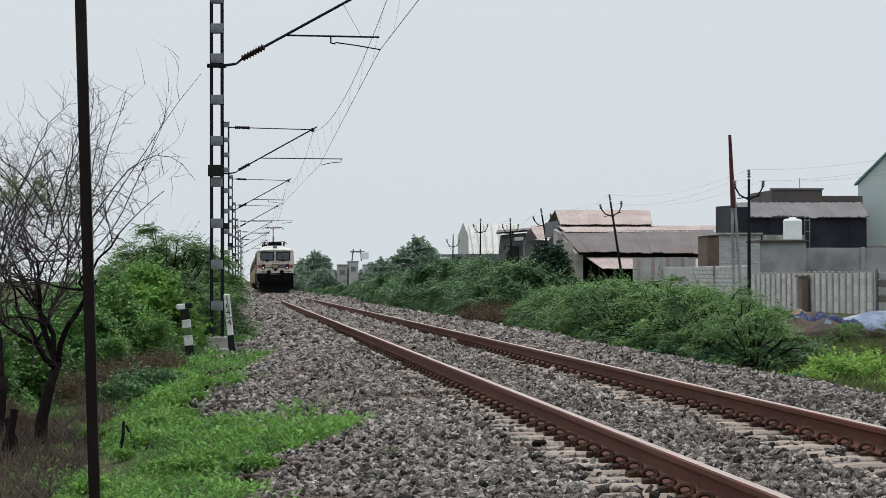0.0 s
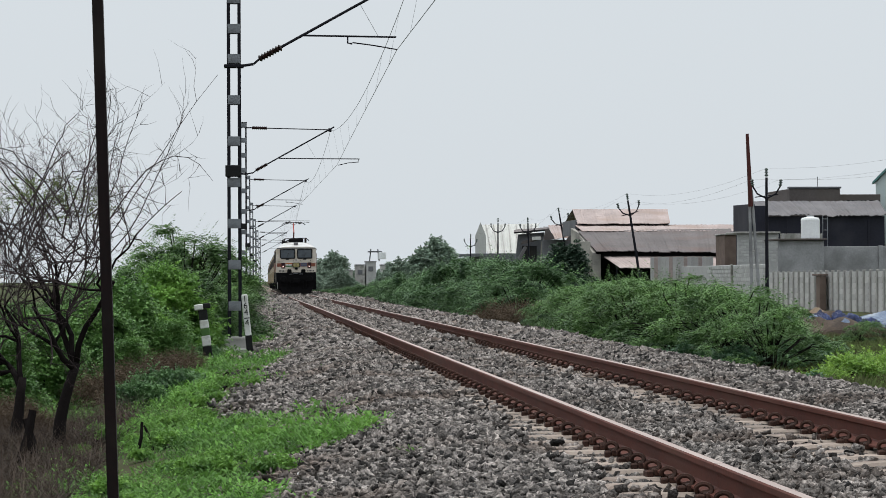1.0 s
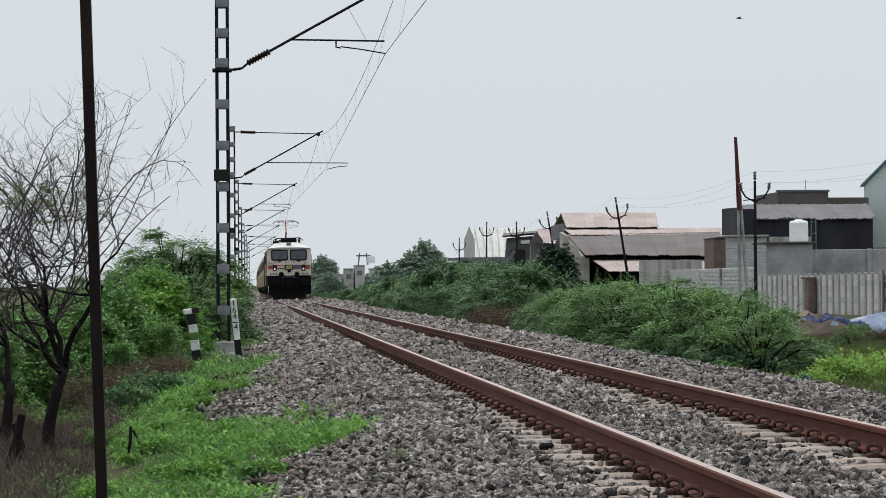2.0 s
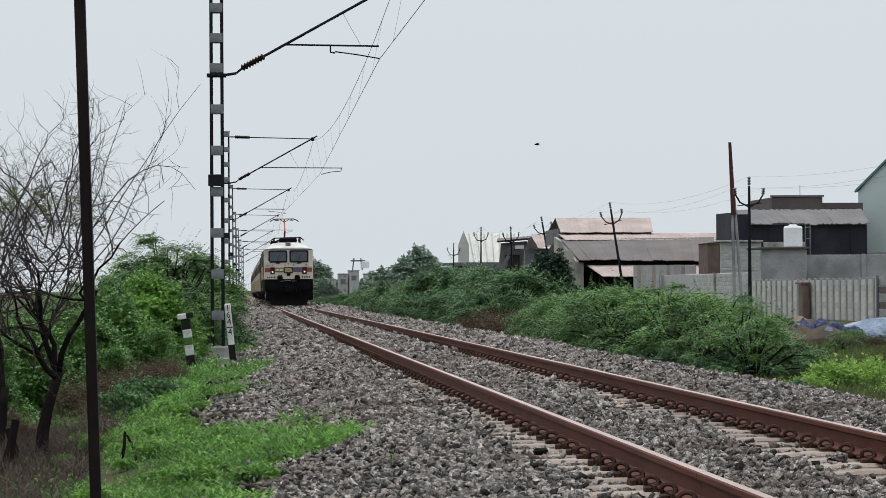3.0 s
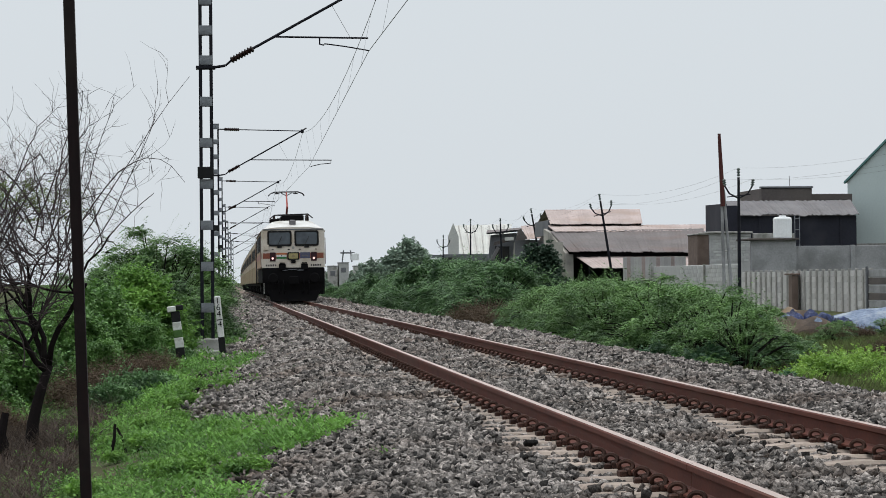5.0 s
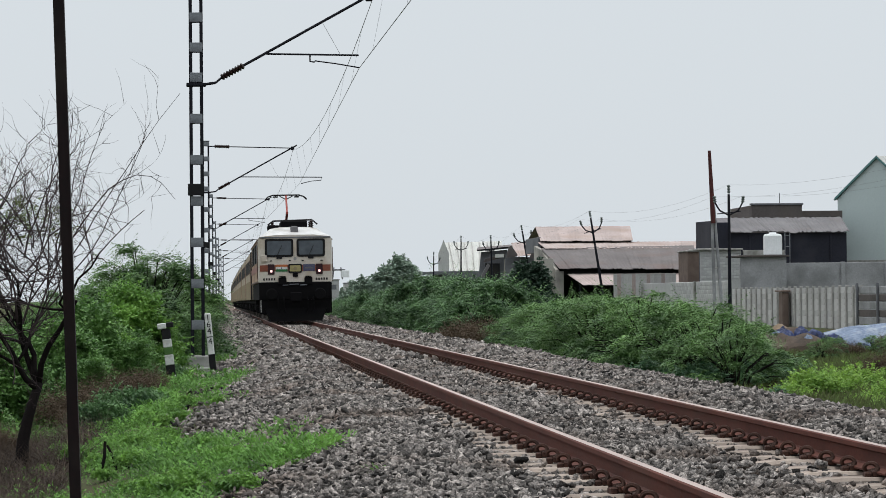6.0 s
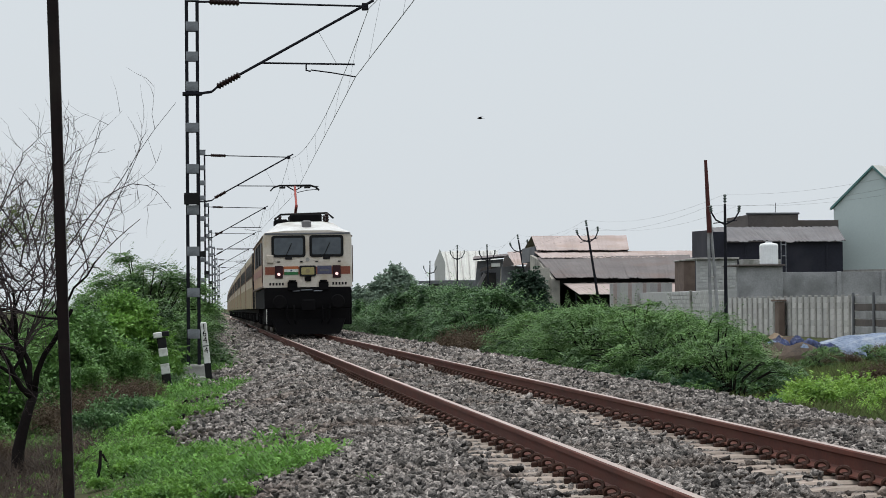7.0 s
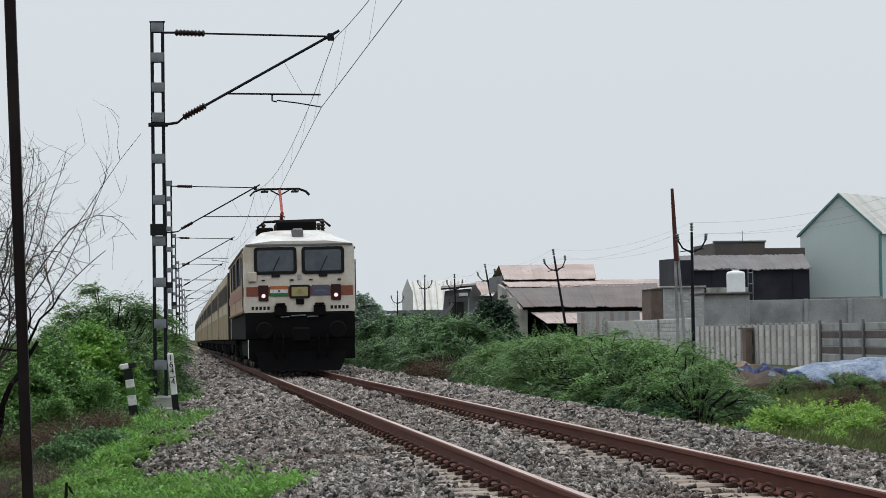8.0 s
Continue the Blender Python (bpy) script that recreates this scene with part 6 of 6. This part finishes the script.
def build_coach():
    """A passenger coach; front end at y = 0."""
    c = thing("passenger_coach", "dusty khaki and cream passenger coach with a brown window band", "coach", "coaches of the train")
    L = COACH_L
    part("body", Shape().loft([section(1.52, 1.0, 3.35, 3.95, 1.05, 0.15), section(1.6, 1.0, 3.4, 4.02, 1.1, 0.3), section(1.6, 1.0, 3.4, 4.02, 1.1, L - 0.45), section(1.52, 1.0, 3.35, 3.95, 1.05, L - 0.3)]), COACH_CREAM, c)
    part("roof_skin", Shape().loft([[(-1.56, y, 3.42), (-1.11, y, 3.975), (-0.66, y, 4.045), (0.66, y, 4.045), (1.11, y, 3.975), (1.56, y, 3.42)] for y in (0.3, L - 0.45)], closed=False, cap=False), SHEET_GREY, c)
    for sx in (-1, 1):
        part("lower_band", Shape().box(sx * 1.602, sx * 1.608, 0.3, L - 0.45, 1.0, 1.95), OLIVE, c, "khaki lower side")
        part("window_band", Shape().box(sx * 1.602, sx * 1.608, 0.3, L - 0.45, 2.35, 3.05), MAROON, c, "brown window band")
        # matte dark panels in place of the shade within the open windows
        win = Shape().box(sx * 1.609, sx * 1.618, -0.55, 0.55, 2.4, 3.0, 0.003).mesh("window", SHADE_PANEL)
        for k in range(10):
            w = part("window", win, SHADE_PANEL, c)
            w.location = (0, 3.0 + 1.92 * k, 0)
        for y in (0.75, L - 1.85):
            d = part("door", Shape().box(sx * 1.609, sx * 1.622, y, y + 0.85, 1.15, 3.1, 0.005), BEIGE, c, "beige entrance door")
            part("door_window", Shape().box(sx * 1.623, sx * 1.627, y + 0.22, y + 0.63, 2.3, 2.95), SHADE_PANEL, d)
    part("gangway", Shape().box(-0.6, 0.6, -0.1, 0.16, 1.1, 3.3, 0.05), RUBBER, c)
    # added dark strips that stand in for shade in the gap between coaches
    for sx in (-1, 1):
        part("gap_shade", Shape().box(sx * 1.5, sx * 1.61, 0.16, 0.299, 1.0, 3.4, 0.01), SHADE_PANEL, c, "dark strip standing in for the shaded gap between coaches")
    part("gangway", Shape().box(-0.6, 0.6, L - 0.31, L - 0.11, 1.1, 3.3, 0.05), RUBBER, c)
    u = Shape().box(-1.35, 1.35, 0.3, L - 0.45, 0.8, 0.99, 0.03)
    u.box(-1.2, 1.2, 6.0, 9.0, 0.42, 0.8, 0.04).box(-1.2, 1.2, 12.0, 15.5, 0.42, 0.8, 0.04)
    part("underframe", u, SOOT, c)
    add_bogie(c, 4.0, (-1.28, 1.28), False)
    add_bogie(c, L - 4.0, (-1.28, 1.28), False)
    for k in range(5):
        part("roof_vent", Shape().box(-0.25, 0.25, 3 + 4 * k, 3.5 + 4 * k, 4.04, 4.16, 0.03), SHEET_GREY, c)
    return c


LOCO, LOCO_L = build_locomotive()
COACHES = [build_coach()]
for _ in range(11):
    COACHES.append(copy_thing(COACHES[0], Matrix.Identity(4)))
for c in COACHES[:3]:
    WHEELS += [o for o in c.children if o.name.startswith("wheelset")]

SPEED, FRONT = 18.6, 73.2


def vehicle_pose(s, length):
    """A vehicle with its front at s along the track."""
    a, b = Vector(on_track(0.1, s + 0.15 * length, -0.008)), Vector(on_track(0.1, s + 0.85 * length, -0.008))
    d = (b - a).normalized()
    front = a - d * 0.15 * length
    return Matrix.Translation(front) @ d.to_track_quat("Y", "Z").to_matrix().to_4x4() @ pose(0, 0, 0, 0, -LEAN, 0)


# ---------- birds ----------
def build_bird():
    bird = thing("bird", "small dark bird gliding", "bird", "birds")
    part("body", Shape().tube([(-0.1, 0, 0), (-0.03, 0, 0), (0.05, 0, 0.0), (0.1, 0, 0)], [0.008, 0.028, 0.024, 0.006], 8), BARK, bird)
    part("tail", Shape().loft([[(0.08, -0.012, 0), (0.08, 0.012, 0), (0.08, 0, 0.006)], [(0.17, -0.03, 0), (0.17, 0.03, 0), (0.17, 0, 0.005)]]), BARK, bird)
    for sy in (-1, 1):
        part("wing", Shape().loft([[(-0.04, sy * 0.02, 0.01), (0.04, sy * 0.02, 0.01), (0.0, sy * 0.02, 0.02)], [(-0.02, sy * 0.1, 0.05), (0.05, sy * 0.1, 0.045), (0.01, sy * 0.1, 0.055)],
                                   [(0.05, sy * 0.2, 0.04), (0.07, sy * 0.2, 0.038), (0.06, sy * 0.2, 0.043)]]), BARK, bird)
    for o in bird.children:
        o.data.transform(Matrix.Scale(0.62, 4))
    return bird


BIRD = build_bird()
BIRD_2 = copy_thing(BIRD, Matrix.Identity(4))


# ---------- track: rails, sleepers, clips ----------
RAIL_LAT = 0.874
RAIL_PROFILE = [(-0.075, -0.172), (0.075, -0.172), (0.075, -0.16), (0.02, -0.142), (0.009, -0.13), (0.009, -0.05), (0.036, -0.038), (0.036, -0.008), (0.026, 0.0),
                (-0.026, 0.0), (-0.036, -0.008), (-0.036, -0.038), (-0.009, -0.05), (-0.009, -0.13), (-0.02, -0.142), (-0.075, -0.16)]


def rail_shape(lat, s0, s1):
    ss, s = [], s0
    while s < s1:
        ss.append(s)
        s += 2.0 if s < 80 else 8.0
    ss.append(s1)
    sh = Shape().loft([[on_track(lat + x, s, z) for x, z in RAIL_PROFILE] for s in ss])
    n = len(RAIL_PROFILE)
    for i in range(len(ss) - 1):
        for k in (7, 8):
            sh.m[i * n + k] = 1
    return sh


def build_track():
    track = thing("railway_track", "broad gauge track of rusty rails on dusty concrete sleepers", "track", kind="structure")
    part("rail", rail_shape(RAIL_LAT, -40, 640), [RAIL_SIDE, RAIL_TOP], track, "rusty rail with a worn bright head")
    part("rail", rail_shape(-RAIL_LAT, -40, 14.1), [RAIL_SIDE, RAIL_TOP], track, "rusty rail with a worn bright head")
    part("rail", rail_shape(-RAIL_LAT, 14.108, 640), [RAIL_SIDE, RAIL_TOP], track, "rusty rail with a worn bright head")
    sl = Shape()
    prof = []
    for x, z in ((-1.375, -0.235), (-1.33, -0.2), (-0.55, -0.192), (-0.35, -0.212), (0.35, -0.212), (0.55, -0.192), (1.33, -0.2), (1.375, -0.235)):
        prof.append([(x, -0.135, -0.4), (x, -0.125, z - 0.02), (x, -0.1, z), (x, 0.1, z), (x, 0.125, z - 0.02), (x, 0.135, -0.4)])
    sl.loft(prof)
    sleeper = sl.mesh("sleeper", SLEEPER)
    cl = Shape()
    pts = []
    for k in range(16):
        a = radians(-60 + 300 * k / 15)
        pts.append((-0.012 + 0.038 * math.cos(a), -0.04 + 0.08 * k / 15, 0.03 + 0.03 * math.sin(a)))
    cl.tube(pts, 0.0145, 6)
    cl.tube([pts[-1], (0.03, 0.05, 0.012), (0.045, 0.02, 0.012)], 0.0145, 6)
    cl.box(-0.06, -0.012, -0.05, 0.05, -0.05, 0.006, 0.01)
    cl.box(-0.012, 0.05, -0.055, 0.055, -0.03, 0.014, 0.008)
    clip = cl.mesh("clip", CLIP)
    mirror = pose(0, 0, 0, 0, 0, 180)
    far_clips = Shape()
    s, n = -8.153, 0
    while s < 400:
        base = Matrix.Translation(on_track(0, s, 0)) @ pose(0, 0, 0, 0, -math.degrees(CANT), 0)
        if s < 172:
            o = part("sleeper", sleeper, SLEEPER, track)
            o.matrix_basis = base @ pose(random.uniform(-0.01, 0.01), random.uniform(-0.02, 0.02), random.uniform(-0.008, 0.004), 0, 0, random.uniform(-0.5, 0.5))
        for lat in (-RAIL_LAT, RAIL_LAT):
            for side in (-1, 1):
                m = base @ Matrix.Translation((lat + side * 0.088, 0, -0.165)) @ (Matrix.Identity(4) if side < 0 else mirror) @ pose(0, random.uniform(-0.012, 0.012), 0, 0, 0, random.uniform(-7, 7))
                if 12 < s and n < 300:
                    o = part("clip", clip, CLIP, track)
                    o.matrix_basis = m
                    n += 1
                elif s < 12 or side < 0 and s < 120:
                    k = len(far_clips.v)
                    far_clips.add([m @ Vector(p) for p in [(-0.065, -0.06, -0.02), (0.03, -0.06, 0.0), (0.03, 0.06, 0.0), (-0.065, 0.06, -0.02), (-0.04, -0.05, 0.07), (0.0, -0.05, 0.07), (0.0, 0.05, 0.07), (-0.04, 0.05, 0.07)]],
                                  [(4, 5, 6, 7), (0, 1, 5, 4), (1, 2, 6, 5), (2, 3, 7, 6), (3, 0, 4, 7)])
        s += 0.6
    tagged(part("clip_row", far_clips, CLIP, track), kind="stuff")


build_track()


# ---------- ballast ----------
def build_ballast():
    """Angular crushed stones, each one a small jittered block, thinning into the distance."""
    rng = np.random.default_rng(31)
    box = np.array([(x, y, z) for z in (-1, 1) for y in (-1, 1) for x in (-1, 1)], float)
    quads = np.array([(0, 2, 3, 1), (4, 5, 7, 6), (0, 1, 5, 4), (2, 6, 7, 3), (0, 4, 6, 2), (1, 3, 7, 5)])
    for name, s0, s1, density, size in (("close", -8.0, 13.0, 130, 0.03), ("near", 13.0, 27.0, 560, 0.0205), ("middle", 27.0, 48.0, 380, 0.0262), ("far", 48.0, 130.0, 105, 0.05), ("distant", 130.0, 270.0, 22, 0.1)):
        n = int((s1 - s0) * 8.2 * density)
        s = s0 + (s1 - s0) * rng.random(n)
        lat = -4.4 + 8.2 * rng.random(n)
        reach = np.where(s < 13, 3.6, 0.262 * s - 2.6)
        patch = np.array([noise.noise((a * 1.3, b * 0.5, 7.0)) for a, b in zip(lat, s)])
        left = verge_edge(s) - 0.05 - 0.45 * rng.random(n) ** 3 - 0.9 * rng.random(n) ** 8
        keep = (lat > left) & (lat < np.minimum(reach, 3.6))
        # rails stay clear, sleeper tops partly bare
        keep &= np.abs(np.abs(lat) - 0.874) > 0.15
        phase = ((s - 12.247 + 0.3) % 0.6) - 0.3
        on_sleeper = (np.abs(phase) < 0.15) & (np.abs(lat) < 1.42)
        near_rail = np.abs(np.abs(lat) - 0.874) < 0.46 + 0.3 * patch
        near_rail &= (np.abs(lat) > 0.874) | (lat > 0)
        bare = np.where(near_rail, 0.955, np.where(patch > 0.1, 0.7, 0.15))
        keep &= ~(on_sleeper & (rng.random(n) < bare))
        dusty = (np.abs(lat) < 1.6) & near_rail & (patch > -0.05)
        keep &= ~(dusty & (rng.random(n) < 0.1))
        s, lat, on_sleeper = s[keep], lat[keep], on_sleeper[keep]
        n = len(s)
        x = lat + CURVE * s * s / 2
        z = np.array([ground_z(a, b) for a, b in zip(x, s)]) + CANT * (np.clip(lat, -1.5, 1.5) + 0.7)
        r = size * (0.55 + 0.9 * rng.random(n))
        zone = (np.abs(np.abs(lat) - 0.874) < 0.55) & (lat > -1.5) & ((np.abs(lat) > 0.874) | (lat > 0.25))
        z += np.where(np.abs(lat) < 1.42, np.where(on_sleeper, 0.085, np.where(zone, 0.036, 0.062)), 0.012 + 0.05 * np.clip((2.7 - np.abs(lat)) / 1.3, 0, 1)) + r * 0.35 + 0.045 * rng.random(n) * np.clip((np.abs(lat) - 1.4) / 0.5, 0, 1)
        v = box[None] * (1 + rng.normal(size=(n, 8, 3)) * 0.28) * (r[:, None] * np.stack([0.9 + 0.6 * rng.random(n), 0.65 + 0.4 * rng.random(n), 0.3 + 0.35 * rng.random(n)], 1))[:, None]
        e = rng.normal(size=(n, 4)) * (1, 0.36, 0.36, 1)
        e /= np.linalg.norm(e, axis=1)[:, None]
        w, i, j, k = e.T
        rot = np.stack([1 - 2 * (j * j + k * k), 2 * (i * j - k * w), 2 * (i * k + j * w), 2 * (i * j + k * w), 1 - 2 * (i * i + k * k), 2 * (j * k - i * w),
                        2 * (i * k - j * w), 2 * (j * k + i * w), 1 - 2 * (i * i + j * j)], 1).reshape(n, 3, 3)
        v = np.einsum("nab,nkb->nka", rot, v) + np.stack([x, s, z], 1)[:, None]
        q = (quads[None] + 8 * np.arange(n)[:, None, None]).reshape(-1, 4)
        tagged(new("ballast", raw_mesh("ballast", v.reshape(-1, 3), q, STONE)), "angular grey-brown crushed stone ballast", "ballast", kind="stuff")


build_ballast()


# ---------- what moves ----------
def motions():
    start = FRONT + SPEED * 8.0
    steps = [i * 0.5 for i in range(17)]
    walk(LOCO, [(t, vehicle_pose(start - SPEED * t, LOCO_L)) for t in steps])
    for i, c in enumerate(COACHES):
        walk(c, [(t, vehicle_pose(start - SPEED * t + LOCO_L + 0.35 + i * COACH_L, COACH_L)) for t in steps])
    turn = math.degrees(SPEED / 30 / 0.54)
    for w in WHEELS:
        place_ = Matrix.Translation(w.location)
        walk(w, [(k / 30, place_ @ pose(0, 0, 0, turn * k)) for k in range(241)])
    walk(BIRD, [(0, pose(26, 60, 10.5, 0, 4, 8)), (2.2, pose(7.2, 60, 6.6, 0, 4, 8)), (3.3, pose(2.2, 60, 3.95, 0, 6, 8)), (3.5, pose(1.0, 60, 3.8, 0, 6, 8)), (3.7, pose(-0.2, 60, 3.2, 0, 8, 8)),
                (4.0, pose(-1.6, 60, 2.5, 0, 8, 8)), (5.0, pose(-6, 60, 1.7, 0, 4, 8)), (8.0, pose(-22, 60, 4.0, 0, -6, 8))])
    walk(BIRD_2, [(0, pose(36, 55, 9.0, 0, 4, 12)), (5.0, pose(16, 55, 6.4, 0, 4, 12)), (6.7, pose(6.9, 55, 5.1, 0, 2, 12)), (6.9, pose(3.5, 55, 5.1, 0, 3, 12)), (7.0, pose(2.4, 55, 5.0, 0, 3, 12)),
                  (7.1, pose(0.6, 55, 5.0, 0, 4, 12)), (8.0, pose(-12, 55, 5.6, 0, -5, 12))])


motions()
